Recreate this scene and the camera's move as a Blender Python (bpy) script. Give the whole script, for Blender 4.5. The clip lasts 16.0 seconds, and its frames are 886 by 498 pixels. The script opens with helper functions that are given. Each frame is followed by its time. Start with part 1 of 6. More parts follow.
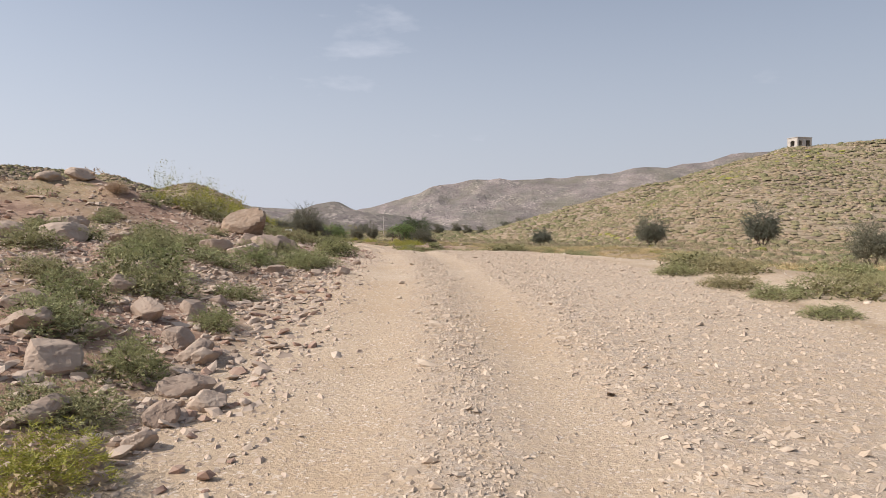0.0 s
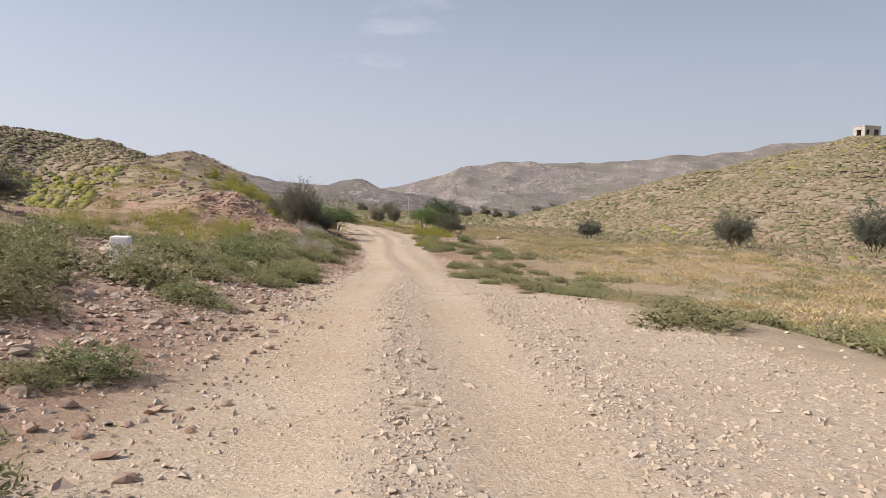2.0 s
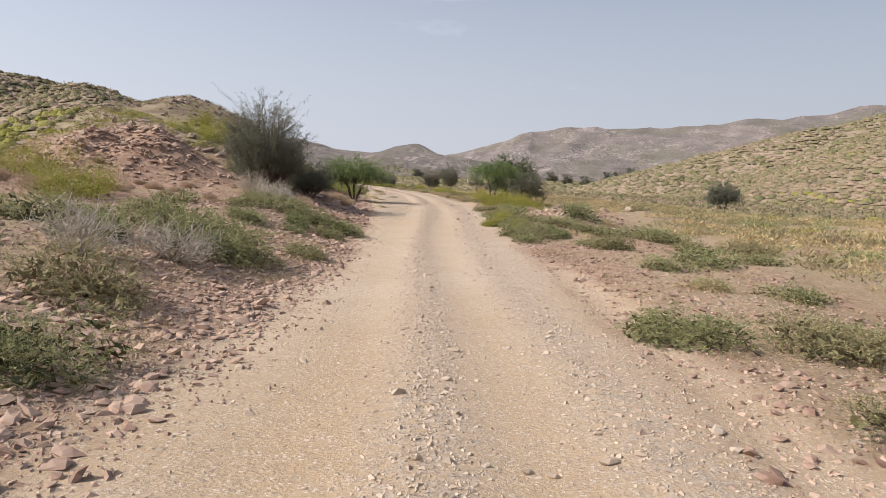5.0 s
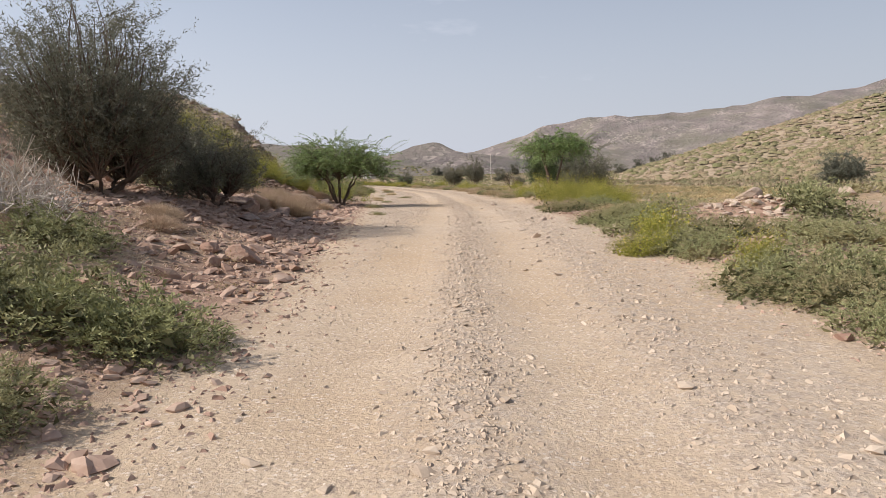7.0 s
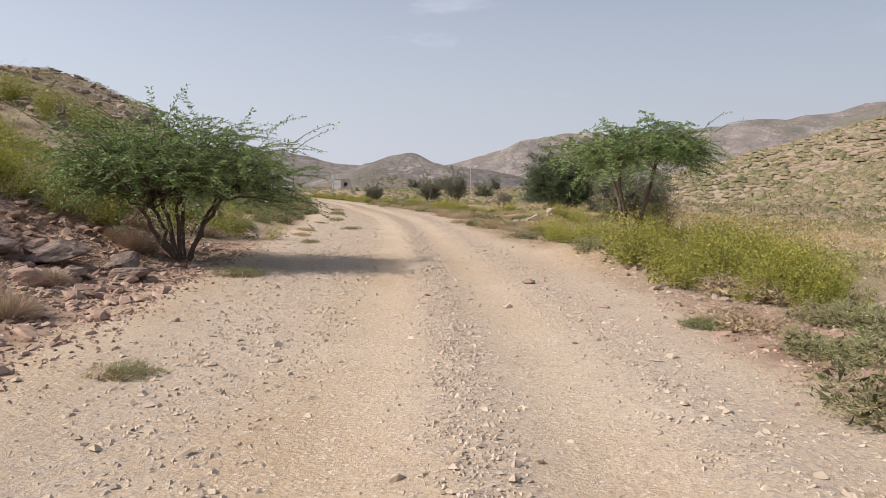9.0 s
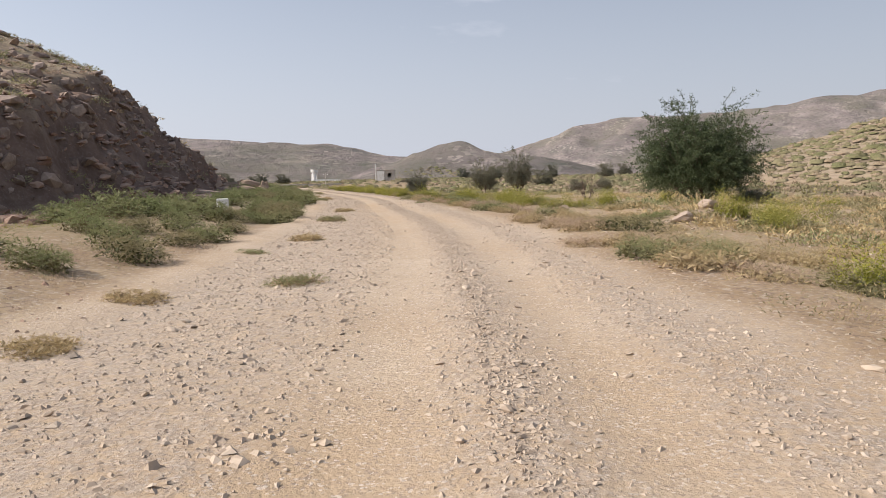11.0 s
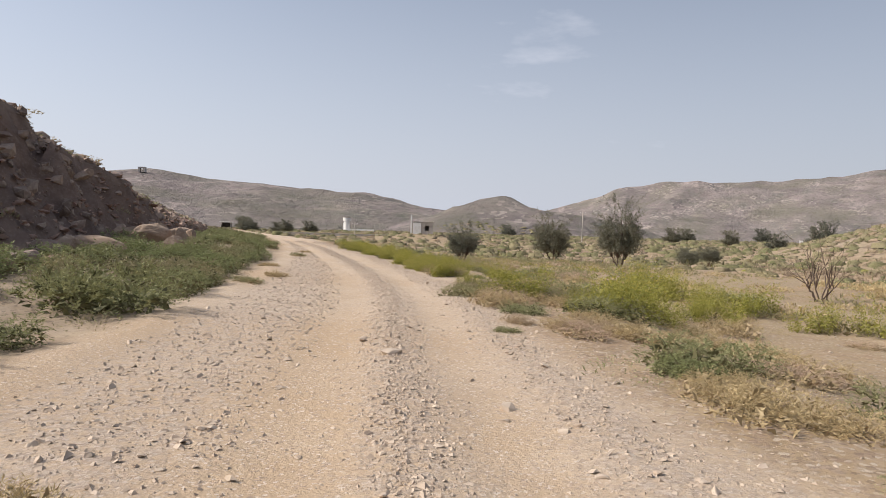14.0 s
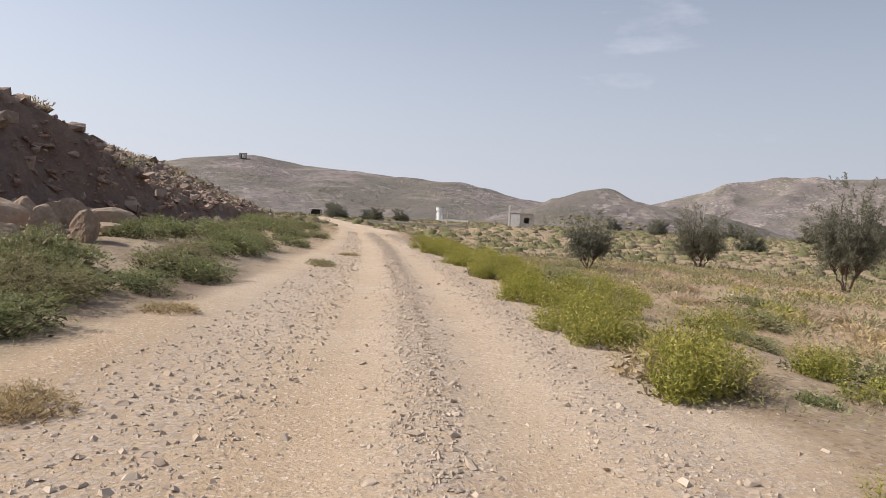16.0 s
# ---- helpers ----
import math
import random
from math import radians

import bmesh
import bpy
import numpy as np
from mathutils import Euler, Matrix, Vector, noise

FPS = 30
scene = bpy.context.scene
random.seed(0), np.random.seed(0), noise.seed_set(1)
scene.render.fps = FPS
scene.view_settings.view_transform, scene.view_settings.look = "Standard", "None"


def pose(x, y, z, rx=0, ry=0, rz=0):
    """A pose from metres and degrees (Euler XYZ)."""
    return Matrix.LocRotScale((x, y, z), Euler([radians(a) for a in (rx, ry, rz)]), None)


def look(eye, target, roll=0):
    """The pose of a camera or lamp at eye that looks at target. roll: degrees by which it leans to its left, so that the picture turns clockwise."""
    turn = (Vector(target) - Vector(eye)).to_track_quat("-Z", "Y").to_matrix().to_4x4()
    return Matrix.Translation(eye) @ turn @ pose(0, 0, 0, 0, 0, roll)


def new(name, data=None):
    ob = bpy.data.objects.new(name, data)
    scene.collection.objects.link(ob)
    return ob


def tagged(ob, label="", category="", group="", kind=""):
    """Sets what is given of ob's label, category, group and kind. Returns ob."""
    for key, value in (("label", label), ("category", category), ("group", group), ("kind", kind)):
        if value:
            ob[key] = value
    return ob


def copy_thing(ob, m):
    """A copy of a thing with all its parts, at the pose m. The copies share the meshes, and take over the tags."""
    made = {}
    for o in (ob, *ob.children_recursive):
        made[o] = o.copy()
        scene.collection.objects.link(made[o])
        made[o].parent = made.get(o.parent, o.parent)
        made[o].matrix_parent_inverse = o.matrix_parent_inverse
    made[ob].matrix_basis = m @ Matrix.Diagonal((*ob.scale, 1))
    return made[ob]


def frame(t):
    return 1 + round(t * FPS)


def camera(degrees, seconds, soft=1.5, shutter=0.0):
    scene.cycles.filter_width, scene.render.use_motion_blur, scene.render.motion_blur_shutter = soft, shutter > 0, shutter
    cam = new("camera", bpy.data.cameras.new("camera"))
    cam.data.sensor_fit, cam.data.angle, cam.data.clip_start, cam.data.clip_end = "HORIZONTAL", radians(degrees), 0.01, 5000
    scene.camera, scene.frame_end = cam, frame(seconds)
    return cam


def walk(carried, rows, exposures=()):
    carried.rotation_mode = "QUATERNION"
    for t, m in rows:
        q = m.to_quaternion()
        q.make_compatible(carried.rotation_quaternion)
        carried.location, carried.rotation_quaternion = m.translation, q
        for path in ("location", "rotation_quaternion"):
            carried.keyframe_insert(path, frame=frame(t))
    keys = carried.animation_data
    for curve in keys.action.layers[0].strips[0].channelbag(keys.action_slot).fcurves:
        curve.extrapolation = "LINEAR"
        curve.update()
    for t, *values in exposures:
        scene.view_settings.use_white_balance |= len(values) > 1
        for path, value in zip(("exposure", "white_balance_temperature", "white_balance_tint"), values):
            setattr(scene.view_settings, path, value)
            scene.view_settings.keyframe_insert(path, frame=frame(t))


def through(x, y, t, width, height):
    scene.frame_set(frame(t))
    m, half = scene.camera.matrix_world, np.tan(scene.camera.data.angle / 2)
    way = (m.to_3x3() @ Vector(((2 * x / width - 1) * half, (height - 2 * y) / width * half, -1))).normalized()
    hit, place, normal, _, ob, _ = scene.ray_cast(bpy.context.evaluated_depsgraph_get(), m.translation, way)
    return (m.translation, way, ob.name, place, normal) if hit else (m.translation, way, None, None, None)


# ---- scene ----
cam = camera(64.1, 16.0, soft=0.75)
PATH = [
    (0, (1.234, 3.061, 0.866), (1.171, 5.059, 0.809), -0.2),
    (0.5, (0.769, 7.742, 0.94), (0.765, 9.742, 0.902), 1.8),
    (1, (0.808, 12.82, 1.279), (0.792, 14.817, 1.165), 1.6),
    (1.5, (0.484, 17.25, 1.415), (0.373, 19.246, 1.371), 0.5),
    (2, (0.062, 21.232, 1.509), (-0.073, 23.224, 1.397), 1.9),
    (2.5, (-0.507, 25.868, 1.508), (-0.679, 27.853, 1.337), 1.1),
    (3, (-1.111, 30.238, 1.485), (-1.345, 32.218, 1.33), 0.9),
    (3.2, (-1.359, 31.929, 1.472), (-1.622, 33.909, 1.374), 2.1),
    (5.5, (-4.173, 55.241, 0.012), (-4.49, 57.203, -0.212), 1.2),
    (6, (-5.083, 59.63, -0.23), (-5.438, 61.586, -0.456), -0.4),
    (6.5, (-5.954, 64.184, -0.26), (-6.286, 66.134, -0.555), -0.1),
    (7, (-6.77, 68.059, -0.326), (-7.133, 70.015, -0.532), -1.6),
    (7.5, (-7.568, 72.44, -0.276), (-7.903, 74.401, -0.483), -1.6),
    (8, (-8.237, 76.688, -0.187), (-8.564, 78.654, -0.364), -2.2),
    (8.5, (-9.041, 81.102, 0.038), (-9.381, 83.064, -0.15), -0.8),
    (9, (-9.683, 85.339, 0.002), (-9.976, 87.31, -0.172), 0.2),
    (11.5, (-14.479, 108.619, -0.329), (-14.939, 110.552, -0.555), -1.3),
    (12, (-15.393, 112.753, -0.286), (-15.851, 114.683, -0.541), -0.9),
    (12.5, (-16.487, 117.19, -0.248), (-16.927, 119.131, -0.443), -0.4),
    (13, (-17.901, 121.5, -0.165), (-18.39, 123.433, -0.314), -0.7),
    (13.5, (-19.405, 125.64, -0.18), (-19.897, 127.578, -0.154), -1.1),
    (14, (-20.818, 129.476, -0.113), (-21.353, 131.403, -0.16), 1.7),
    (14.5, (-22.386, 133.429, -0.144), (-22.999, 135.332, -0.208), 2.0),
    (15, (-23.759, 137.223, -0.06), (-24.438, 139.102, -0.137), 2.6),
    (15.5, (-25.382, 141.082, -0.042), (-26.086, 142.953, -0.109), 2.0),
    (16, (-26.488, 144.622, -0.088), (-27.271, 146.461, -0.17), 3.2),
]
walk(cam, [(t, look(eye, target, roll)) for t, eye, target, roll in PATH],
     exposures=((0, 0.02), (3.2, 0.04), (5.5, 0.06), (9, 0.05), (11.5, 0.04), (16, 0.02)))

# ---- daylight: hazy sky and one sun ----
SUN_ELEVATION = 40.0
SUN_TO = Vector((-0.93, -0.37, 0.0)).normalized()      # where the sun stands, seen from above
world = bpy.data.worlds.new("hazy_sky")
scene.world = world
world.use_nodes = True
wt = world.node_tree
sky = wt.nodes.new("ShaderNodeTexSky")
sky.sky_type = "NISHITA"
sky.sun_disc = False
sky.sun_elevation = radians(SUN_ELEVATION)
sky.sun_rotation = math.atan2(SUN_TO.x, SUN_TO.y)
sky.air_density, sky.dust_density, sky.ozone_density = 1.0, 3.0, 1.5
# thin high cloud and haze: the same soft veil all round the sky
co = wt.nodes.new("ShaderNodeTexCoord")
sep = wt.nodes.new("ShaderNodeSeparateXYZ")
wt.links.new(co.outputs["Generated"], sep.inputs[0])
stretch = wt.nodes.new("ShaderNodeMapping")
stretch.inputs["Scale"].default_value = (1.0, 1.0, 3.2)
wt.links.new(co.outputs["Generated"], stretch.inputs[0])
cloud = wt.nodes.new("ShaderNodeTexNoise")
cloud.inputs["Scale"].default_value, cloud.inputs["Detail"].default_value = 3.4, 6.0
cloud.inputs["Roughness"].default_value = 0.55
wt.links.new(stretch.outputs[0], cloud.inputs["Vector"])
thin = wt.nodes.new("ShaderNodeMapRange")
thin.inputs["From Min"].default_value, thin.inputs["From Max"].default_value = 0.46, 0.74
thin.inputs["To Min"].default_value, thin.inputs["To Max"].default_value = 0.0, 0.85
wt.links.new(cloud.outputs["Fac"], thin.inputs["Value"])
low = wt.nodes.new("ShaderNodeMapRange")
low.inputs["From Min"].default_value, low.inputs["From Max"].default_value = 0.0, 0.40
low.inputs["To Min"].default_value, low.inputs["To Max"].default_value = 0.88, 0.26
wt.links.new(sep.outputs["Z"], low.inputs["Value"])
veil = wt.nodes.new("ShaderNodeMath")
veil.operation = "MAXIMUM"
wt.links.new(thin.outputs[0], veil.inputs[0])
wt.links.new(low.outputs[0], veil.inputs[1])
mixed = wt.nodes.new("ShaderNodeMix")
mixed.data_type = "RGBA"
wt.links.new(veil.outputs[0], mixed.inputs["Factor"])
wt.links.new(sky.outputs[0], mixed.inputs["A"])
mixed.inputs["B"].default_value = (6.15, 6.45, 7.4, 1)
# the haze is brighter on the sun's side of the sky
toward = wt.nodes.new("ShaderNodeVectorMath")
toward.operation = "DOT_PRODUCT"
wt.links.new(co.outputs["Generated"], toward.inputs[0])
toward.inputs[1].default_value = SUN_TO
glow = wt.nodes.new("ShaderNodeMapRange")
glow.inputs["From Min"].default_value, glow.inputs["From Max"].default_value = -1.0, 1.0
glow.inputs["To Min"].default_value, glow.inputs["To Max"].default_value = 0.79, 1.24
wt.links.new(toward.outputs["Value"], glow.inputs["Value"])
lit = wt.nodes.new("ShaderNodeVectorMath")
lit.operation = "SCALE"
wt.links.new(mixed.outputs["Result"], lit.inputs[0])
wt.links.new(glow.outputs[0], lit.inputs["Scale"])
wt.links.new(lit.outputs[0], wt.nodes["Background"].inputs[0])
wt.nodes["Background"].inputs[1].default_value = 0.109

sun = bpy.data.lights.new("sun", "SUN")
sun.energy, sun.angle, sun.color = 4.5, radians(0.6), (1.0, 0.93, 0.86)
sun_ob = new("sun", sun)
e = radians(SUN_ELEVATION)
sun_ob.matrix_world = look((0, 0, 60), Vector((0, 0, 60)) - Vector((SUN_TO.x * math.cos(e), SUN_TO.y * math.cos(e), math.sin(e))))

# ---- materials ----
def material(name, rough=0.9, spec=0.25):
    m = bpy.data.materials.new(name)
    m.use_nodes = True
    b = m.node_tree.nodes["Principled BSDF"]
    b.inputs["Roughness"].default_value = rough
    b.inputs["Specular IOR Level"].default_value = spec
    return m, m.node_tree, b


def node(t, kind, **values):
    n = t.nodes.new(kind)
    for k, v in values.items():
        n.inputs[k.replace("_", " ")].default_value = v
    return n


def noise_tex(t, scale, detail=4.0, rough=0.55, vector=None):
    n = node(t, "ShaderNodeTexNoise", Scale=scale, Detail=detail, Roughness=rough)
    if vector is not None:
        t.links.new(vector, n.inputs["Vector"])
    return n


def ramp(t, value, lo, hi, to_lo=0.0, to_hi=1.0):
    n = t.nodes.new("ShaderNodeMapRange")
    n.inputs["From Min"].default_value, n.inputs["From Max"].default_value = lo, hi
    n.inputs["To Min"].default_value, n.inputs["To Max"].default_value = to_lo, to_hi
    t.links.new(value, n.inputs["Value"])
    return n.outputs[0]


def mix(t, fac, a, b, blend="MIX"):
    n = t.nodes.new("ShaderNodeMix")
    n.data_type, n.blend_type = "RGBA", blend
    for key, v in (("Factor", fac), ("A", a), ("B", b)):
        if isinstance(v, (tuple, list)):
            n.inputs[key].default_value = (*v, 1)
        elif isinstance(v, (int, float)):
            n.inputs[key].default_value = v
        else:
            t.links.new(v, n.inputs[key])
    return n.outputs["Result"]


def times(t, a, b, op="MULTIPLY"):
    n = t.nodes.new("ShaderNodeMath")
    n.operation = op
    n.use_clamp = True
    for i, v in enumerate((a, b)):
        if isinstance(v, (int, float)):
            n.inputs[i].default_value = v
        else:
            t.links.new(v, n.inputs[i])
    return n.outputs[0]


def bump(t, b, height, strength, distance):
    n = t.nodes.new("ShaderNodeBump")
    n.inputs["Strength"].default_value, n.inputs["Distance"].default_value = strength, distance
    t.links.new(height, n.inputs["Height"])
    t.links.new(n.outputs[0], b.inputs["Normal"])


def attr(t, name):
    n = t.nodes.new("ShaderNodeAttribute")
    n.attribute_name = name
    return n.outputs["Fac"]


def ground_material():
    """Pale dust road, stony tan earth, reddish-brown cut rock and scrub-tinted slopes, by what lies where."""
    m, t, b = material("dry_earth", 0.95, 0.15)
    pos = t.nodes.new("ShaderNodeNewGeometry").outputs["Position"]
    big = noise_tex(t, 0.12, 5, 0.6, pos).outputs["Fac"]
    mid = noise_tex(t, 0.9, 6, 0.65, pos).outputs["Fac"]
    fine = noise_tex(t, 9.0, 6, 0.7, pos).outputs["Fac"]
    grit = node(t, "ShaderNodeTexVoronoi", Scale=34.0)
    t.links.new(pos, grit.inputs["Vector"])
    chips = node(t, "ShaderNodeTexVoronoi", Scale=5.0)
    t.links.new(pos, chips.inputs["Vector"])
    earth = mix(t, ramp(t, mid, 0.35, 0.65), (0.315, 0.228, 0.138), (0.43, 0.325, 0.205))
    earth = mix(t, ramp(t, big, 0.42, 0.62), earth, (0.36, 0.252, 0.152))
    stony = mix(t, ramp(t, chips.outputs["Color"], 0.2, 0.9), (0.24, 0.165, 0.135), (0.42, 0.345, 0.285))
    earth = mix(t, times(t, ramp(t, fine, 0.45, 0.6), 0.55), earth, stony)
    # pale specks are stones; dark specks paint the shadows between them
    specks_and_shade = node(t, "ShaderNodeTexVoronoi", Scale=21.0)
    t.links.new(pos, specks_and_shade.inputs["Vector"])
    earth = mix(t, times(t, ramp(t, specks_and_shade.outputs["Color"], 0.72, 0.86), 0.7), earth, (0.52, 0.44, 0.35))
    earth = mix(t, times(t, ramp(t, specks_and_shade.outputs["Color"], 0.30, 0.18), 0.6), earth, (0.20, 0.145, 0.105))
    scrub = mix(t, ramp(t, fine, 0.35, 0.7), (0.15, 0.14, 0.07), (0.29, 0.25, 0.135))
    earth = mix(t, times(t, attr(t, "scrub"), ramp(t, mid, 0.38, 0.60, 0.0, 0.7)), earth, scrub)
    flat = t.nodes.new("ShaderNodeMapping")
    flat.inputs["Scale"].default_value = (0.12, 0.12, 2.2)
    t.links.new(pos, flat.inputs["Vector"])
    strata = noise_tex(t, 1.0, 5, 0.65, flat.outputs[0]).outputs["Fac"]
    brown = mix(t, ramp(t, mid, 0.33, 0.67), (0.25, 0.19, 0.135), (0.42, 0.335, 0.235))
    brown = mix(t, times(t, ramp(t, strata, 0.53, 0.60), 0.75), brown, (0.15, 0.11, 0.085))
    brown = mix(t, times(t, ramp(t, strata, 0.44, 0.38), 0.6), brown, (0.42, 0.34, 0.265))
    # the same painted stone shadows on the slopes
    brown = mix(t, times(t, ramp(t, specks_and_shade.outputs["Color"], 0.30, 0.18), 0.6), brown, (0.15, 0.11, 0.085))
    brown = mix(t, times(t, attr(t, "scrub"), ramp(t, mid, 0.42, 0.62, 0.0, 0.6)), brown, scrub)
    earth = mix(t, times(t, attr(t, "slope"), ramp(t, mid, 0.2, 0.5, 0.75, 1.0)), earth, brown)
    red = mix(t, ramp(t, chips.outputs["Color"], 0.2, 0.85), (0.225, 0.135, 0.10), (0.41, 0.275, 0.205))
    earth = mix(t, times(t, attr(t, "stony"), ramp(t, fine, 0.3, 0.5, 0.4, 0.95)), earth, red)
    rock = mix(t, ramp(t, mid, 0.35, 0.68), (0.125, 0.086, 0.068), (0.225, 0.16, 0.127))
    rock = mix(t, times(t, ramp(t, fine, 0.5, 0.68), 0.5), rock, (0.28, 0.215, 0.185))
    earth = mix(t, attr(t, "cut"), earth, rock)
    dust = mix(t, ramp(t, mid, 0.3, 0.7), (0.475, 0.365, 0.26), (0.55, 0.44, 0.328))
    dust = mix(t, times(t, ramp(t, big, 0.42, 0.62), 0.8), dust, (0.465, 0.335, 0.212))
    # pale shards are stones; the dark ones are pit shadows put into the dust colour
    shards_and_shade = node(t, "ShaderNodeTexVoronoi", Scale=48.0)
    t.links.new(pos, shards_and_shade.inputs["Vector"])
    dust = mix(t, times(t, ramp(t, shards_and_shade.outputs["Color"], 0.74, 0.84), ramp(t, fine, 0.42, 0.56, 0.25, 0.9)), dust, (0.68, 0.59, 0.50))
    dust = mix(t, times(t, ramp(t, shards_and_shade.outputs["Color"], 0.28, 0.18), ramp(t, fine, 0.42, 0.56, 0.25, 0.9)), dust, (0.33, 0.255, 0.20))
    gravel = mix(t, ramp(t, grit.outputs["Color"], 0.1, 0.9), (0.30, 0.24, 0.19), (0.53, 0.44, 0.36))
    dust = mix(t, times(t, attr(t, "gravel"), ramp(t, fine, 0.35, 0.6)), dust, gravel)
    earth = mix(t, attr(t, "road"), earth, dust)
    # far rock, greyed towards mauve: part of the distance haze is in this colour
    hill = mix(t, ramp(t, noise_tex(t, 0.03, 10, 0.7, pos).outputs["Fac"], 0.36, 0.64), (0.175, 0.148, 0.142), (0.365, 0.305, 0.285))
    hill = mix(t, times(t, attr(t, "scrub"), ramp(t, noise_tex(t, 0.06, 8, 0.7, pos).outputs["Fac"], 0.42, 0.6)), hill, (0.12, 0.125, 0.105))
    level = t.nodes.new("ShaderNodeMapping")
    level.inputs["Scale"].default_value = (0.022, 0.022, 0.10)
    t.links.new(pos, level.inputs["Vector"])
    bands = noise_tex(t, 1.0, 6, 0.7, level.outputs[0]).outputs["Fac"]
    hill = mix(t, times(t, ramp(t, bands, 0.55, 0.63), 0.35), hill, (0.175, 0.14, 0.128))
    hill = mix(t, times(t, ramp(t, bands, 0.44, 0.36), 0.45), hill, (0.43, 0.36, 0.32))
    dots = node(t, "ShaderNodeTexVoronoi", Scale=0.17)
    t.links.new(pos, dots.inputs["Vector"])
    hill = mix(t, times(t, ramp(t, dots.outputs["Distance"], 0.42, 0.25), 0.4), hill, (0.12, 0.125, 0.095))
    crop = node(t, "ShaderNodeTexVoronoi", Scale=0.28)
    t.links.new(pos, crop.inputs["Vector"])
    bare = times(t, ramp(t, crop.outputs["Color"], 0.62, 0.75), ramp(t, noise_tex(t, 0.02, 5, 0.6, pos).outputs["Fac"], 0.5, 0.62))
    hill = mix(t, times(t, bare, 0.6), hill, (0.50, 0.43, 0.38))
    hill = mix(t, times(t, ramp(t, noise_tex(t, 0.012, 4, 0.6, pos).outputs["Fac"], 0.46, 0.62), 0.5), hill, (0.17, 0.16, 0.115))
    earth = mix(t, attr(t, "far"), earth, hill)
    t.links.new(earth, b.inputs["Base Color"])
    pits = noise_tex(t, 30.0, 5, 0.7, pos).outputs["Fac"]
    bump(t, b, mix(t, 0.45, fine, mix(t, 0.2, pits, grit.outputs["Distance"])), 0.9, 0.045)
    near_bump = t.nodes["Bump"]
    crags = t.nodes.new("ShaderNodeBump")
    crags.inputs["Strength"].default_value, crags.inputs["Distance"].default_value = 1.0, 9.0
    t.links.new(times(t, attr(t, "far"), noise_tex(t, 0.035, 9, 0.7, pos).outputs["Fac"]), crags.inputs["Height"])
    t.links.new(near_bump.outputs[0], crags.inputs["Normal"])
    t.links.new(crags.outputs[0], b.inputs["Normal"])
    return m


def stone_material(name, dark, light, scale=6.0):
    m, t, b = material(name, 0.9, 0.2)
    g = t.nodes.new("ShaderNodeNewGeometry")
    info = t.nodes.new("ShaderNodeObjectInfo")
    each = mix(t, 0.5, g.outputs["Random Per Island"], info.outputs["Random"])
    n = noise_tex(t, scale, 6, 0.65, g.outputs["Position"]).outputs["Fac"]
    col = mix(t, ramp(t, each, 0.15, 0.85), dark, light)
    col = mix(t, times(t, ramp(t, n, 0.45, 0.7), 0.5), col, (0.50, 0.41, 0.33))
    t.links.new(col, b.inputs["Base Color"])
    bump(t, b, n, 0.5, 0.03)
    return m


def leaf_material(name, dark, light, gloss=0.25, through=0.25, fade=0.45):
    """Leaves differ one from another; light comes through them a little."""
    m, t, b = material(name, 0.6, gloss)
    g = t.nodes.new("ShaderNodeNewGeometry")
    info = t.nodes.new("ShaderNodeObjectInfo")
    col = mix(t, g.outputs["Random Per Island"], dark, light)
    col = mix(t, ramp(t, info.outputs["Random"], 0, 1, 0.0, fade), col, (0.33, 0.275, 0.15))
    t.links.new(col, b.inputs["Base Color"])
    tr = t.nodes.new("ShaderNodeBsdfTranslucent")
    t.links.new(col, tr.inputs["Color"])
    ms = t.nodes.new("ShaderNodeMixShader")
    ms.inputs[0].default_value = through
    t.links.new(b.outputs[0], ms.inputs[1])
    t.links.new(tr.outputs[0], ms.inputs[2])
    t.links.new(ms.outputs[0], t.nodes["Material Output"].inputs["Surface"])
    return m


def cushion_material(name, dark, light, straw=(0.38, 0.31, 0.20)):
    """Dense small scrub seen from a way off: each cushion has its own tone, broken by twigs and gaps."""
    m, t, b = material(name, 0.95, 0.1)
    g = t.nodes.new("ShaderNodeNewGeometry")
    twigs = noise_tex(t, 7.0, 5, 0.75, g.outputs["Position"]).outputs["Fac"]
    col = mix(t, ramp(t, twigs, 0.38, 0.62), dark, light)
    col = mix(t, ramp(t, g.outputs["Random Per Island"], 0.35, 1.0, 0.0, 0.65), col, straw)
    t.links.new(col, b.inputs["Base Color"])
    bump(t, b, twigs, 0.8, 0.12)
    return m


def wall_material(name, base, stain, scale=1.5, rough=0.85):
    m, t, b = material(name, rough, 0.25)
    pos = t.nodes.new("ShaderNodeNewGeometry").outputs["Position"]
    n = noise_tex(t, scale, 6, 0.65, pos).outputs["Fac"]
    f = noise_tex(t, scale * 14, 4, 0.6, pos).outputs["Fac"]
    col = mix(t, times(t, ramp(t, n, 0.45, 0.7), 0.6), base, stain)
    t.links.new(col, b.inputs["Base Color"])
    bump(t, b, f, 0.3, 0.01)
    return m


M_GROUND = ground_material()
M_STONE = stone_material("pale_limestone", (0.39, 0.305, 0.23), (0.60, 0.50, 0.40))
M_RED_STONE = stone_material("reddish_stone", (0.245, 0.15, 0.112), (0.46, 0.325, 0.25))
M_TAN_STONE = stone_material("tan_stone", (0.27, 0.20, 0.155), (0.50, 0.40, 0.32))
M_CUT_STONE = stone_material("grey_brown_rock", (0.12, 0.085, 0.068), (0.32, 0.24, 0.19))
M_BLOCK = stone_material("tan_block_stone", (0.27, 0.195, 0.14), (0.40, 0.30, 0.225))
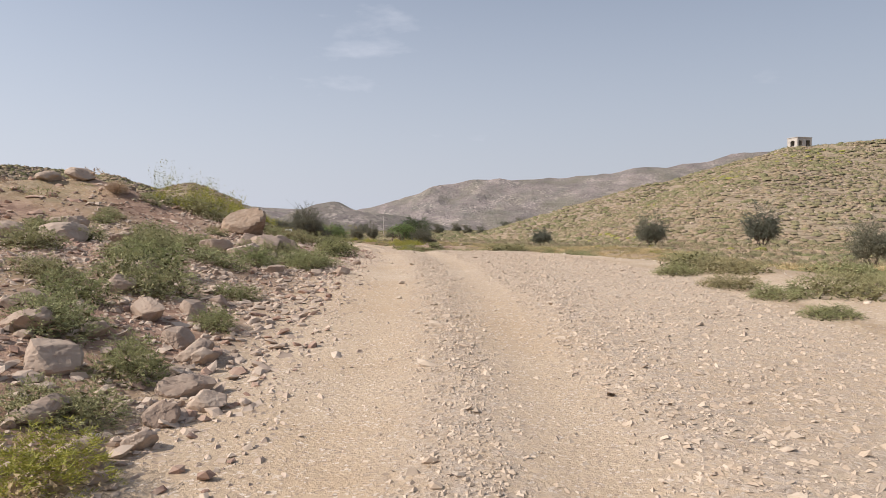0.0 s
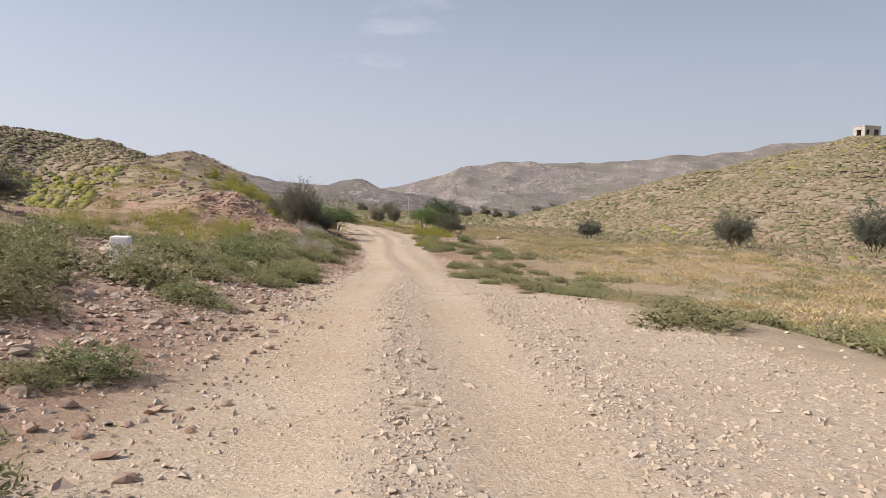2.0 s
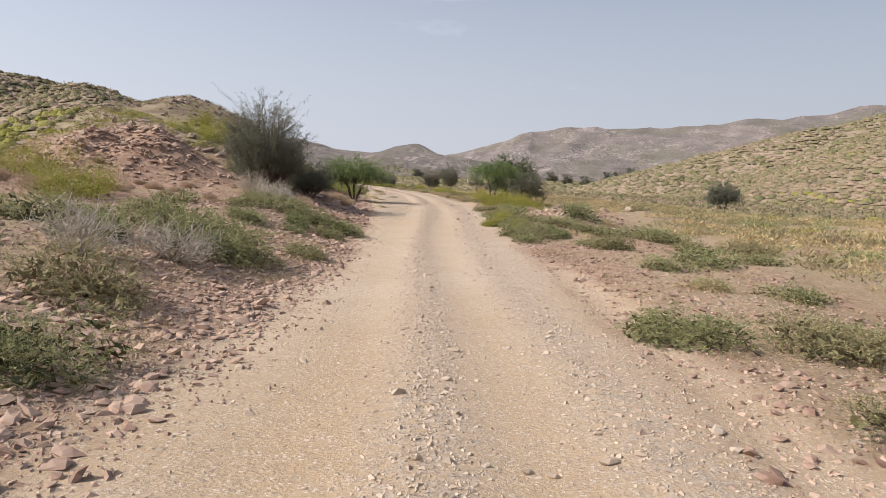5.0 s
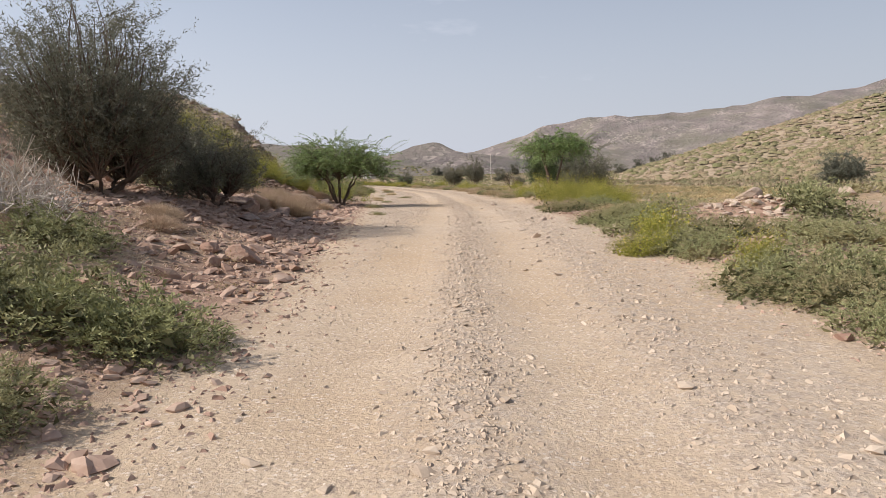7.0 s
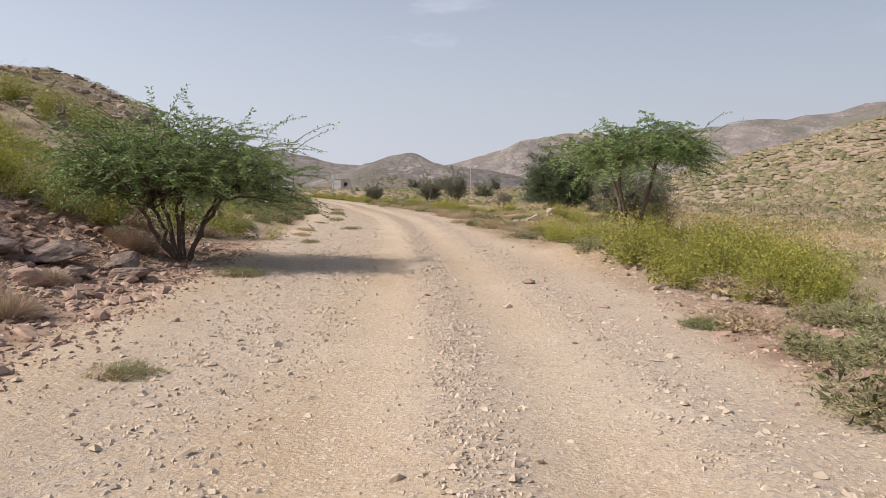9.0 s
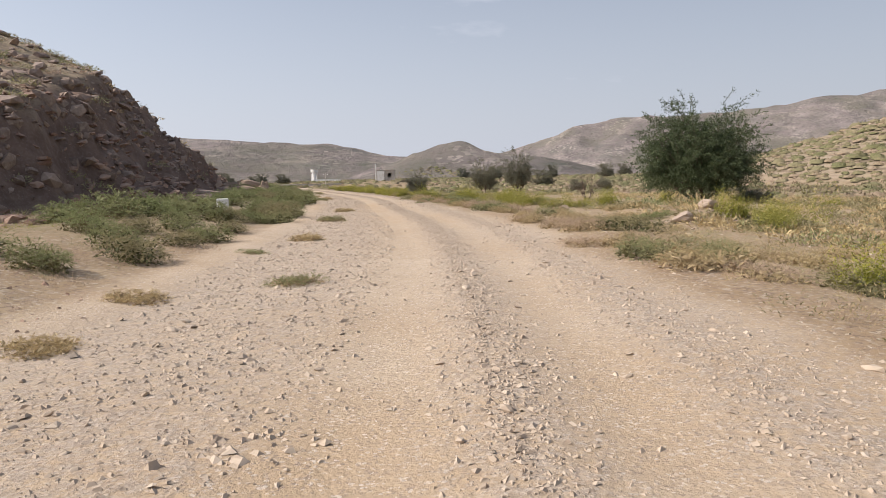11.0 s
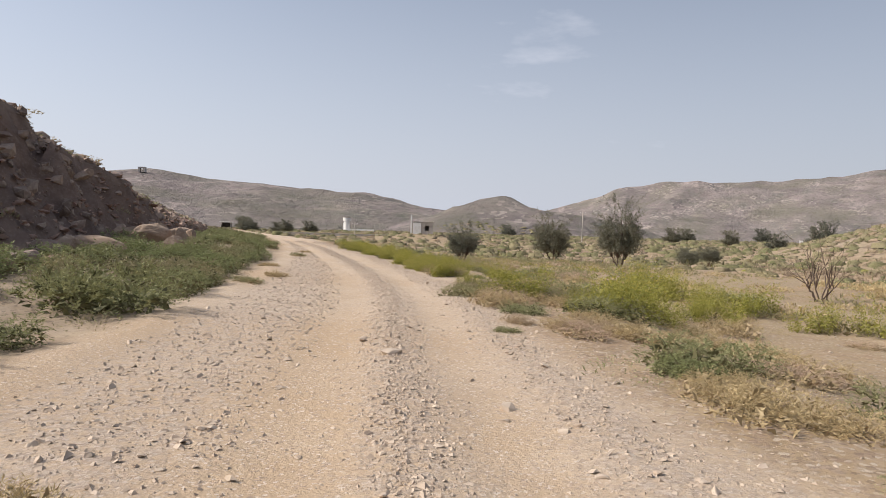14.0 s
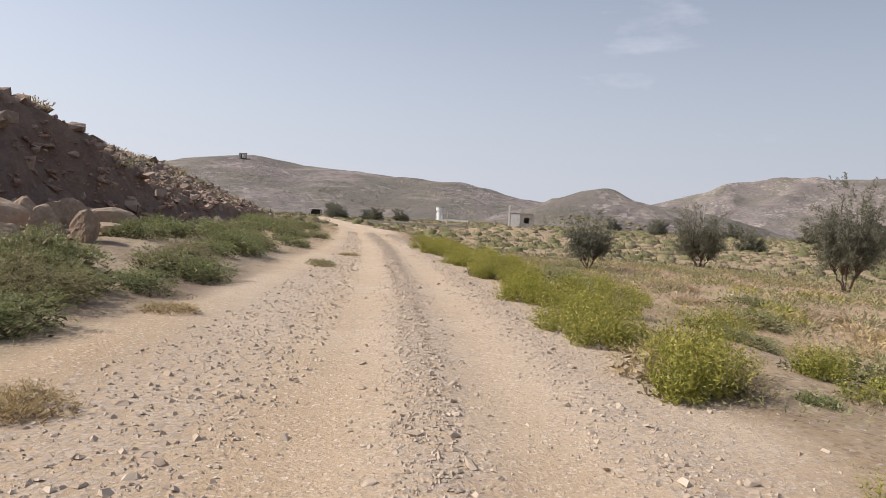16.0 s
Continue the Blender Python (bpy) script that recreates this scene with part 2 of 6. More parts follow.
M_DARK_STONE = stone_material("dark_stone", (0.13, 0.09, 0.078), (0.29, 0.22, 0.185))
M_SHRUB = leaf_material("grey_green_leaf", (0.17, 0.185, 0.082), (0.41, 0.415, 0.205), fade=0.5)
M_SHRUB_FRESH = leaf_material("fresh_green_leaf", (0.135, 0.165, 0.066), (0.35, 0.375, 0.165), fade=0.35)
M_ACACIA = leaf_material("dark_acacia_leaf", (0.04, 0.06, 0.028), (0.125, 0.155, 0.075), fade=0.1)
M_YELLOW_LEAF = leaf_material("yellow_green_leaf", (0.175, 0.185, 0.028), (0.42, 0.40, 0.075), fade=0.2)
M_FLOWER = leaf_material("yellow_flower", (0.42, 0.34, 0.05), (0.58, 0.48, 0.10))
M_TREE_LEAF = leaf_material("tree_leaf", (0.11, 0.175, 0.06), (0.28, 0.37, 0.135), fade=0.1)
M_TAMARISK = leaf_material("feathery_grey_leaf", (0.085, 0.09, 0.065), (0.215, 0.215, 0.165), fade=0.2)
M_OLIVE = leaf_material("olive_straw_leaf", (0.19, 0.17, 0.085), (0.40, 0.35, 0.195), fade=0.5)
C_OLIVE = cushion_material("olive_cushion", (0.12, 0.108, 0.058), (0.275, 0.24, 0.138), (0.32, 0.255, 0.175))
C_GREEN = cushion_material("grey_green_cushion", (0.098, 0.10, 0.048), (0.235, 0.222, 0.115), (0.29, 0.24, 0.15))
C_YELLOW = cushion_material("yellow_green_cushion", (0.14, 0.14, 0.035), (0.32, 0.30, 0.085), (0.33, 0.285, 0.12))
C_STRAW = cushion_material("straw_cushion", (0.20, 0.15, 0.098), (0.36, 0.28, 0.185), (0.38, 0.285, 0.21))
M_DRY = leaf_material("dry_straw", (0.38, 0.28, 0.14), (0.62, 0.49, 0.28), 0.15, 0.2)
M_DRY_RED = leaf_material("dry_reddish_twig", (0.40, 0.285, 0.21), (0.62, 0.47, 0.36), 0.15, 0.2)
M_PALE_TWIG = leaf_material("bleached_twig", (0.42, 0.36, 0.31), (0.62, 0.56, 0.50), 0.2, 0.1)
M_BARK = wall_material("brown_bark", (0.12, 0.085, 0.065), (0.20, 0.155, 0.125), 12)
# inner twigs, coloured dark to stand in for shade inside green plants
M_SHADE_CORE = leaf_material("shaded_inner_twigs", (0.075, 0.077, 0.036), (0.14, 0.14, 0.068), 0.1, 0.0)
M_DRY_CORE = leaf_material("inner_straw", (0.31, 0.23, 0.14), (0.47, 0.36, 0.22), 0.1, 0.0)
M_CONCRETE = wall_material("weathered_concrete", (0.46, 0.42, 0.38), (0.30, 0.27, 0.25), 0.8)
M_WHITE = wall_material("chalky_white_paint", (0.78, 0.77, 0.75), (0.60, 0.56, 0.50), 1.2)
M_DARK = wall_material("dark_interior", (0.05, 0.045, 0.042), (0.08, 0.07, 0.065), 1.0)
M_METAL = wall_material("grey_metal", (0.30, 0.30, 0.30), (0.22, 0.21, 0.20), 3.0, 0.6)
M_GREY_INK = wall_material("faded_dark_paint", (0.16, 0.15, 0.15), (0.25, 0.23, 0.22), 6.0)

# ---- the lie of the land ----
def smooth(lo, hi, v):
    s = np.clip((v - lo) / (hi - lo), 0, 1)
    return s * s * (3 - 2 * s)


def lattice(ix, iy, seed):
    h = (ix.astype(np.int64) * 374761393 + iy.astype(np.int64) * 668265263 + seed * 1442695041) & 0x7FFFFFFF
    h = ((h ^ (h >> 13)) * 1274126177) & 0x7FFFFFFF
    return ((h ^ (h >> 16)) & 0xFFFF) / 65535.0


def waves(x, y, size, seed, octaves=4, keep=0.5):
    """Smooth noise from -1 to 1, whose largest waves are about size metres long."""
    total, amp, norm = 0.0, 1.0, 0.0
    for o in range(octaves):
        fx, fy = x / size * 2 ** o + 17.3 * o, y / size * 2 ** o - 9.1 * o
        ix, iy = np.floor(fx), np.floor(fy)
        a, b = fx - ix, fy - iy
        a, b = a * a * (3 - 2 * a), b * b * (3 - 2 * b)
        v = (lattice(ix, iy, seed + o) * (1 - a) * (1 - b) + lattice(ix + 1, iy, seed + o) * a * (1 - b)
             + lattice(ix, iy + 1, seed + o) * (1 - a) * b + lattice(ix + 1, iy + 1, seed + o) * a * b)
        total, norm, amp = total + amp * (2 * v - 1), norm + amp, amp * keep
    return total / norm


def line(ys, vs, soft=3.0):
    """A smooth function of y through the given stations."""
    grid = np.arange(-120, 420, 0.5)
    v = np.interp(grid, ys, vs)
    k = np.exp(-0.5 * (np.arange(-24, 25) * 0.5 / soft) ** 2)
    v = np.convolve(np.pad(v, 24, mode="edge"), k / k.sum(), mode="valid")
    return lambda y: np.interp(y, grid, v)


road_left = line((-60, 3, 10, 20, 30, 40, 50, 61, 77, 88, 101, 117, 125, 145, 155, 171, 185, 200, 230, 330),
                 (-0.4, -0.4, -0.8, -1.6, -2.7, -4.4, -5.7, -7.2, -10.3, -13.2, -16.9, -20.7, -22.9, -30.3, -34.6, -42.8, -51, -60, -82, -150))
road_right = line((-60, 3, 10, 20, 30, 40, 50, 61, 77, 88, 101, 117, 125, 145, 155, 171, 185, 200, 230, 330),
                  (6.4, 6.4, 6, 5.2, 3.0, 0.0, -1.7, -2.6, -5.2, -7.2, -9.2, -14.0, -16.4, -24.2, -28.6, -38.2, -47.0, -55, -76, -144))
track = line((-60, 3, 13, 21, 30, 43, 55, 64, 72, 85, 97, 109, 117, 126, 133, 145, 155, 171, 185, 200, 230, 330),
             (1.4, 1.2, 0.8, 0.06, -1.1, -2.5, -4.2, -6.0, -7.6, -9.7, -12, -14.5, -16.5, -19.4, -22.4, -26.6, -31.6, -40.5, -49, -57.5, -79, -147))
road_level = line((-60, 3, 8, 13, 17, 21, 25, 30, 33, 42, 55, 60, 64, 68, 72, 77, 81, 85, 108, 121, 144, 180, 300),
                  (-0.7, -0.62, -0.52, -0.22, -0.08, 0.02, 0.03, 0, -0.05, -0.65, -1.48, -1.7, -1.74, -1.8, -1.76, -1.68, -1.5, -1.5, -1.75, -1.65, -1.57, -1.35, -1.3), 1.5)
flat_level = line((-60, 0, 20, 35, 55, 80, 100, 130, 160, 185, 210, 260, 330, 400),
                  (-0.6, -0.5, -0.35, -1.1, -2.3, -1.8, -1.95, -2.5, -2.3, -2.6, -3.3, -2.6, -1.5, -0.8), 6.0)
bank_height = line((-60, 0, 25, 40, 60, 77, 90, 100, 120, 160, 200), (0.7, 0.7, 0.45, 0.45, 0.7, 1.0, 0.95, 0.5, 0.4, 0.4, 0.2), 4.0)
bank_slope = line((-60, 0, 25, 40, 80, 100, 130), (0.13, 0.13, 0.11, 0.06, 0.05, 0.0, 0.0), 4.0)

side_lane = line((40, 55, 61, 65, 69, 80), (-1.0, -1.4, -1.9, -2.5, -3.5, -6.0))
footpath = line((110, 120, 125, 127, 133, 137, 150), (-12.4, -13.2, -13.8, -14.1, -14.4, -14.7, -15.6))
ridge_shift = line((-60, 20, 36, 60, 75, 93, 110, 132, 150, 300), (0, 0, -0.3, -0.05, 0, 0.3, 0.15, 0.25, 0, 0))

# ridges: stations (x, y, height) along the crest, the fall of the sides, and the size of their gullies
RIDGES = [
    (((-29, 97, 2.6), (-47, 117, 6.0), (-66, 137, 11.0), (-82, 163, 13.3), (-118, 205, 15.5)), 0.42, 12),
    (((-80, 168, 12.2), (-83, 146, 12.9), (-92, 115, 12.5), (-118, 75, 15)), 0.38, 16),
    (((-48, 128, 7.8), (-54, 143, 10.0), (-58, 155, 6.7), (-63, 167, 4.3), (-69, 178, 4.0), (-77, 193, 3.6), (-86, 207, 2.4), (-97, 226, -2.5)), 0.40, 9),
    (((22, 300, 0), (75, 268, 17), (131, 284, 31.5), (280, 310, 48)), 0.30, 40),
    (((118, 255, 26), (75, 182, 11.5), (58, 142, -1)), 0.26, 26),
    (((-720, 620, 34), (-502, 650, 41), (-426, 650, 47.5), (-345, 650, 39), (-286, 652, 31), (-252, 655, 30), (-204, 660, 17), (-150, 665, 12), (-40, 670, 0)), 0.20, 90),
    (((-113, 518, 15), (-97, 520, 20), (-76, 522, 14), (-50, 525, 11), (0, 540, 0)), 0.34, 30),
    (((-420, 1500, 10), (-142, 1350, 43), (-88, 1350, 65), (-35, 1350, 82), (33, 1350, 91), (190, 1350, 93), (238, 1350, 104), (262, 1350, 109), (284, 1350, 103), (315, 1350, 114), (380, 1350, 118), (474, 1350, 126), (527, 1350, 142), (784, 1350, 150), (1300, 1300, 170)), 0.42, 150),
    (((-2600, 2900, 130), (-900, 3000, 95), (-300, 3000, 70), (500, 3000, 90), (2600, 2900, 150)), 0.18, 300),
]
MOUNDS = ((-12, 26.5, 1.5, 5.0), (-12.5, 36.5, 1.1, 2.6), (-25.0, 83.5, 2.4, 4.0), (-21.4, 84, 0.7, 2.6), (-6.8, 103.0, 0.5, 3.2), (-1.5, 87, 0.55, 2.8), (2.0, 90, 0.6, 3.0), (-9, 140, 0.5, 5.0), (-3, 78, 0.35, 2.0), (-2.9, 83.4, 0.6, 2.0), (-9.4, 133.0, 0.5, 2.2), (-70.8, 290.0, 1.4, 10.0))


def crest(x, y, stations, fall, size):
    best = np.full(np.shape(x), -99.0)
    for (x0, y0, h0), (x1, y1, h1) in zip(stations, stations[1:]):
        dx, dy = x1 - x0, y1 - y0
        s = np.clip(((x - x0) * dx + (y - y0) * dy) / (dx * dx + dy * dy), 0, 1)
        d = np.hypot(x - x0 - s * dx, y - y0 - s * dy)
        best = np.maximum(best, h0 + s * (h1 - h0) - fall * (np.sqrt(d * d + (0.2 * size) ** 2) - 0.2 * size))
    return best


def land(x, y):
    """Height of the ground, and what covers it: road, gravel, cut rock, scrub, far."""
    x, y = np.asarray(x, float), np.asarray(y, float)
    left, right, mid, level = road_left(y), road_right(y), track(y), road_level(y)
    dl, dr, lat = left - x, x - right, x - mid - 0.42 - ridge_shift(y)
    ragged = waves(x, y, 3.0, 5, 3) * 0.55
    near = smooth(420, 200, y)
    # left: a stony bank; right: down to a dry flat
    z_left = level + bank_height(y) * smooth(-0.2, 4.5, dl + ragged) + bank_slope(y) * np.clip(dl - 4, 0, 40)
    z_right = level + (flat_level(y) - level) * smooth(0.3, 7.0, dr + ragged)
    z = np.where(dl > 0, z_left, np.where(dr > 0, z_right, level))
    off = np.maximum(dl, dr)
    rough = smooth(-0.3, 2.5, off)
    z = z + rough * near * (0.16 * waves(x, y, 4.0, 11, 4, 0.6) + 0.35 * waves(x, y, 22.0, 21, 3))
    # ruts and the gravel ridges thrown up between them
    on = 1 - smooth(-0.4, 0.6, off + ragged)
    z = z + on * near * (0.035 * np.exp(-((lat + 0.2) / 0.35) ** 2) + 0.03 * np.exp(-((lat - 1.4) / 0.4) ** 2)
                  - 0.035 * np.exp(-((lat + 1.05) / 0.4) ** 2) - 0.03 * np.exp(-((lat - 0.6) / 0.4) ** 2)
                  + 0.02 * waves(x, y, 1.2, 31, 3))
    ledge_at = np.exp(-((dl + 0.05 + 0.35 * ragged) / 0.42) ** 2) * smooth(82, 88, y)
    z = z + 0.07 * ledge_at * near
    for mx, my, h, r in MOUNDS:
        d2 = ((x - mx) ** 2 + (y - my) ** 2) / r ** 2
        z = z + np.where(off > -0.5, h * np.exp(-d2) * (1 + 0.35 * waves(x, y, 1.6, 41, 3)) * smooth(-0.3, 1.2, off), 0)
    # hills
    plain = 6.0 * smooth(300, 2600, y) + 0.4 * waves(x, y, 60, 51, 3) * smooth(15, 60, off)
    z = z + np.where(y > 300, plain, plain * smooth(150, 300, y))
    before, hillside = z, np.zeros_like(z)
    for n, (stations, fall, size) in enumerate(RIDGES):
        h = crest(x, y, stations, fall, size)
        if n < 2:       # the back of the left hill drops away
            h = h - 0.5 * np.clip(y - 137 + 0.718 * (x + 26), 0, 60)
        lift = np.clip((h + 3) / 8, 0, 1)
        h = h + waves(x, y, size, 61 + n, 6, 0.55) * lift * (0.25 + 0.035 * size)
        if n == 7:
            h = h + lift * (14 * (0.2 - np.abs(waves(x, y, 130, 97, 3))) + 7 * (0.2 - np.abs(waves(x, y, 48, 98, 2))))
        if n in (5, 6):
            h = h + lift * (5 * (0.2 - np.abs(waves(x, y, 60, 99, 3))) + 2.2 * (0.2 - np.abs(waves(x, y, 22, 96, 2))))
        if n in (3, 4):
            h = h + lift * (1.6 * (0.2 - np.abs(waves(x, y, 24, 95, 4, 0.6))))
        blend = smooth(-0.8, 0.8, h - z)
        z = z * (1 - blend) + np.maximum(h, z) * blend
        if n < 5:
            hillside = np.maximum(hillside, smooth(-0.5, 2.0, h - before))
    # the road was cut into the foot of the left hill: a steep face of broken ledges
    ledge = waves(x, y, 5.0, 91, 6, 0.68)
    steps = waves(x + 3 * ledge, 0.35 * y, 2.6, 92, 3, 0.5)
    ribs = np.abs(waves(0.3 * x, y, 7.0, 93, 4, 0.6))
    face = level + 0.35 + 1.15 * (dl - 7.7 + 2.3 * ledge + 1.3 * steps - 3.0 * ribs) + np.clip(120 - y, 0, 40) * 0.8 + np.clip(y - 214, 0, 60) * 0.6
    use = (dl > -15) & (y > 90) & (y < 260)
    cap = np.maximum(face, before)
    cut = np.where(use, smooth(-0.4, 0.5, z - cap) * smooth(-0.5, 0.4, face - before), 0.0)
    z = np.where(use, np.minimum(z, cap), z)
    cut = np.maximum(cut, 0.85 * hillside * smooth(146, 154, y) * smooth(230, 222, y) * smooth(5, 8, dl) * smooth(46, 34, dl))
    road = 1 - smooth(-0.2, 0.7, off + ragged)
    sand = smooth(0.0, 0.6, waves(x, y, 9.0, 71, 3) + 0.12) * smooth(0.5, 3.0, dr) * 0.14 * near * smooth(34, 12, dr) * (1 - smooth(88, 94, y) * smooth(114, 108, y))
    apron = smooth(5.0, 1.0, dr) * smooth(0, 0.5, dr) * smooth(34, 26, y) * 0.9
    lane = 0.0 * z
    for at, y0, y1, wide in ((side_lane, 48, 72, 0.42), (footpath, 118, 150, 0.36)):
        lane = np.maximum(lane, np.exp(-((x - at(y) + 0.25 * ragged) / wide) ** 4) * smooth(y0, y0 + 6, y) * smooth(y1, y1 - 8, y))
    z = z - 0.05 * lane
    road = np.clip(np.maximum.reduce([road, sand, apron, 0.95 * ledge_at, lane]), 0, 1)
    gravel = np.clip(np.exp(-((lat + 0.2) / 0.45) ** 2) + np.exp(-((lat - 1.5) / 0.6) ** 2) + 0.9 * smooth(-1.4, -2.2, lat) + 0.7 * smooth(1.8, 2.4, lat), 0, 1) * on * smooth(0.1, 0.9, -dl) * (1 - 0.9 * ledge_at)
    stony = np.maximum(smooth(-0.3, 1.0, dl + ragged) * smooth(44, 24, dl) * np.maximum.reduce([smooth(36, 28, y), np.where((y > 20) & (y < 60), 0.6, 0), smooth(50, 58, y) * smooth(112, 100, y)]),
                       smooth(-0.2, 0.8, dr + ragged) * smooth(8.5, 5.0, dr) * smooth(50, 56, y) * smooth(99, 93, y))
    stony = np.maximum(stony, smooth(10, 6, np.hypot(x + 24, y - 84.5)))
    stony = stony * smooth(-0.45, 0.15, waves(x, y, 4.0, 88, 3))
    far = smooth(330, 430, y) * np.ones_like(z)
    scrub = np.clip(0.45 + 0.8 * waves(x, y, 28, 81, 4, 0.6), 0, 1) * smooth(1.0, 5.0, off) * (1 - cut)
    return z, dict(road=road, gravel=gravel, cut=cut, scrub=scrub, stony=stony, far=far, slope=hillside)


def height(x, y):
    return float(land(np.array([x]), np.array([y]))[0][0])


def spread(start, step, grow, stop, limit):
    out, v, s = [start], start, step
    while v < stop:
        s = min(s * grow, limit if v < 1500 else 300.0)
        v += s
        out.append(v)
    return out


def build_ground():
    side = list(np.arange(7.0, 27.0, 0.42)) + spread(27.0, 0.42, 1.06, 3600.0, 16.0)
    u = np.array([-v for v in reversed(side)] + list(np.arange(-6.7, 6.9, 0.3)) + side)
    v = np.array([-w for w in reversed(spread(2.0, 0.5, 1.12, 700.0, 60.0))] + list(np.arange(-1.6, 190, 0.45)) + spread(190.0, 0.45, 1.04, 3600.0, 16.0))
    U, V = np.meshgrid(u, v)
    fade = np.clip(1 - np.abs(U) / 400, 0, 1)
    X, Y = U + (track(V) * fade + track(np.array(150.0)) * (1 - fade)), V
    Z, cover = land(X, Y)
    nu, nv = len(u), len(v)
    me = bpy.data.meshes.new("ground")
    me.vertices.add(nu * nv)
    me.vertices.foreach_set("co", np.stack([X, Y, Z], -1).ravel())
    i = (np.arange(nv - 1)[:, None] * nu + np.arange(nu - 1)[None, :]).ravel()
    quads = np.stack([i, i + 1, i + nu + 1, i + nu], -1).ravel()
    me.loops.add(len(quads))
    me.loops.foreach_set("vertex_index", quads)
    me.polygons.add(len(i))
    me.polygons.foreach_set("loop_start", np.arange(len(i)) * 4)
    me.polygons.foreach_set("use_smooth", np.ones(len(i), bool))
    me.update(calc_edges=True)
    for key, values in cover.items():
        a = me.attributes.new(key, "FLOAT", "POINT")
        a.data.foreach_set("value", values.ravel().astype(np.float32))
    me.materials.append(M_GROUND)
    return tagged(new("ground", me), "dry tan stony ground with a dusty gravel road and scrubby hills", "ground", kind="structure")


build_ground()

# ---- how things are made ----
rng = np.random.default_rng(7)


def unit(v):
    return v / np.maximum(np.linalg.norm(v, axis=-1, keepdims=True), 1e-9)


def faces_mesh(name, verts, faces, mat, flat=True):
    """One mesh from an array of places and an array of faces with the same number of corners each."""
    me = bpy.data.meshes.new(name)
    verts, faces = np.asarray(verts, float).reshape(-1, 3), np.asarray(faces)
    k = faces.shape[1]
    me.vertices.add(len(verts))
    me.vertices.foreach_set("co", verts.ravel())
    me.loops.add(faces.size)
    me.loops.foreach_set("vertex_index", faces.ravel())
    me.polygons.add(len(faces))
    me.polygons.foreach_set("loop_start", np.arange(len(faces)) * k)
    me.polygons.foreach_set("use_smooth", np.full(len(faces), not flat))
    me.update(calc_edges=True)
    me.materials.append(mat)
    return me


def leaves_mesh(name, base, way, length, width, mat):
    """A slim pointed leaf at each base, along its way."""
    n = len(base)
    way = unit(way)
    side = unit(np.cross(way, rng.normal(size=(n, 3)))) * np.reshape(width, (-1, 1)) * 0.85
    tip = way * np.reshape(length, (-1, 1))
    v = np.stack([base - side * 0.35, base + tip * 0.4 + side * 0.65, base + tip], 1)
    return faces_mesh(name, v, np.arange(3 * n).reshape(n, 3), mat)


def child(name, me, parent, label="", kind=""):
    ob = new(name, me)
    ob.parent = parent
    return tagged(ob, label, kind=kind)


def part(name, bm, mat, parent=None, label=""):
    """A bmesh as one mesh object under a thing or a part."""
    me = bpy.data.meshes.new(name)
    bm.to_mesh(me)
    bm.free()
    me.materials.append(mat)
    ob = new(name, me)
    if parent:
        ob.parent = parent
    return tagged(ob, label)


def block(size, at=(0, 0, 0), edge=0.015, bm=None, turn=0.0):
    """A box with bevelled edges, standing on its base at the given place."""
    bm = bm or bmesh.new()
    made = bmesh.ops.create_cube(bm, size=1.0)["verts"]
    bmesh.ops.transform(bm, matrix=Matrix.Translation((at[0], at[1], at[2] + size[2] / 2)) @ Matrix.Rotation(turn, 4, "Z") @ Matrix.Diagonal((*size, 1)), verts=made)
    if edge:
        edges = list({e for v in made for e in v.link_edges})
        bmesh.ops.bevel(bm, geom=edges, offset=edge, segments=2, profile=0.7, affect="EDGES")
    return bm


def rod(path, radii, sides=6):
    """Places and faces of a round limb that tapers along a path."""
    path, radii = np.asarray(path, float), np.asarray(radii, float)
    way = unit(np.gradient(path, axis=0))
    a = unit(np.cross(way, np.array([0.31, 0.17, 0.93])))
    b = np.cross(way, a)
    t = np.arange(sides) * 2 * math.pi / sides
    ring = path[:, None] + radii[:, None, None] * (np.cos(t)[None, :, None] * a[:, None] + np.sin(t)[None, :, None] * b[:, None])
    k, i = np.meshgrid(np.arange(len(path) - 1), np.arange(sides), indexing="ij")
    j = (i + 1) % sides
    return ring.reshape(-1, 3), np.stack([k * sides + i, k * sides + j, (k + 1) * sides + j, (k + 1) * sides + i], -1).reshape(-1, 4)


def rods_mesh(name, rods, mat):
    verts, faces, n = [], [], 0
    for v, f in rods:
        verts.append(v)
        faces.append(f + n)
        n += len(v)
    return faces_mesh(name, np.concatenate(verts), np.concatenate(faces), mat, flat=False)


def bend(a, b, lift, k=6):
    """A curved path from a to b that bows upwards."""
    s = np.linspace(0, 1, k)[:, None]
    a, b = np.asarray(a, float), np.asarray(b, float)
    return a + (b - a) * s + np.array([0, 0, 1.0]) * lift * (4 * s * (1 - s)) * 0.5


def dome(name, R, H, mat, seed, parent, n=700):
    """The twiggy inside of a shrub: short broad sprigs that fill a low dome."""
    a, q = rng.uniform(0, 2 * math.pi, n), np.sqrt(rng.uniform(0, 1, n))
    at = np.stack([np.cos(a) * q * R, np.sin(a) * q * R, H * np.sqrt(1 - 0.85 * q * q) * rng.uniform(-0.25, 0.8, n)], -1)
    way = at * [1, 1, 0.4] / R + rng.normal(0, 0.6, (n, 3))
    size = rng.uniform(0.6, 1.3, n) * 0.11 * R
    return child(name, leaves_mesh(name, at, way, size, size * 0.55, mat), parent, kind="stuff")


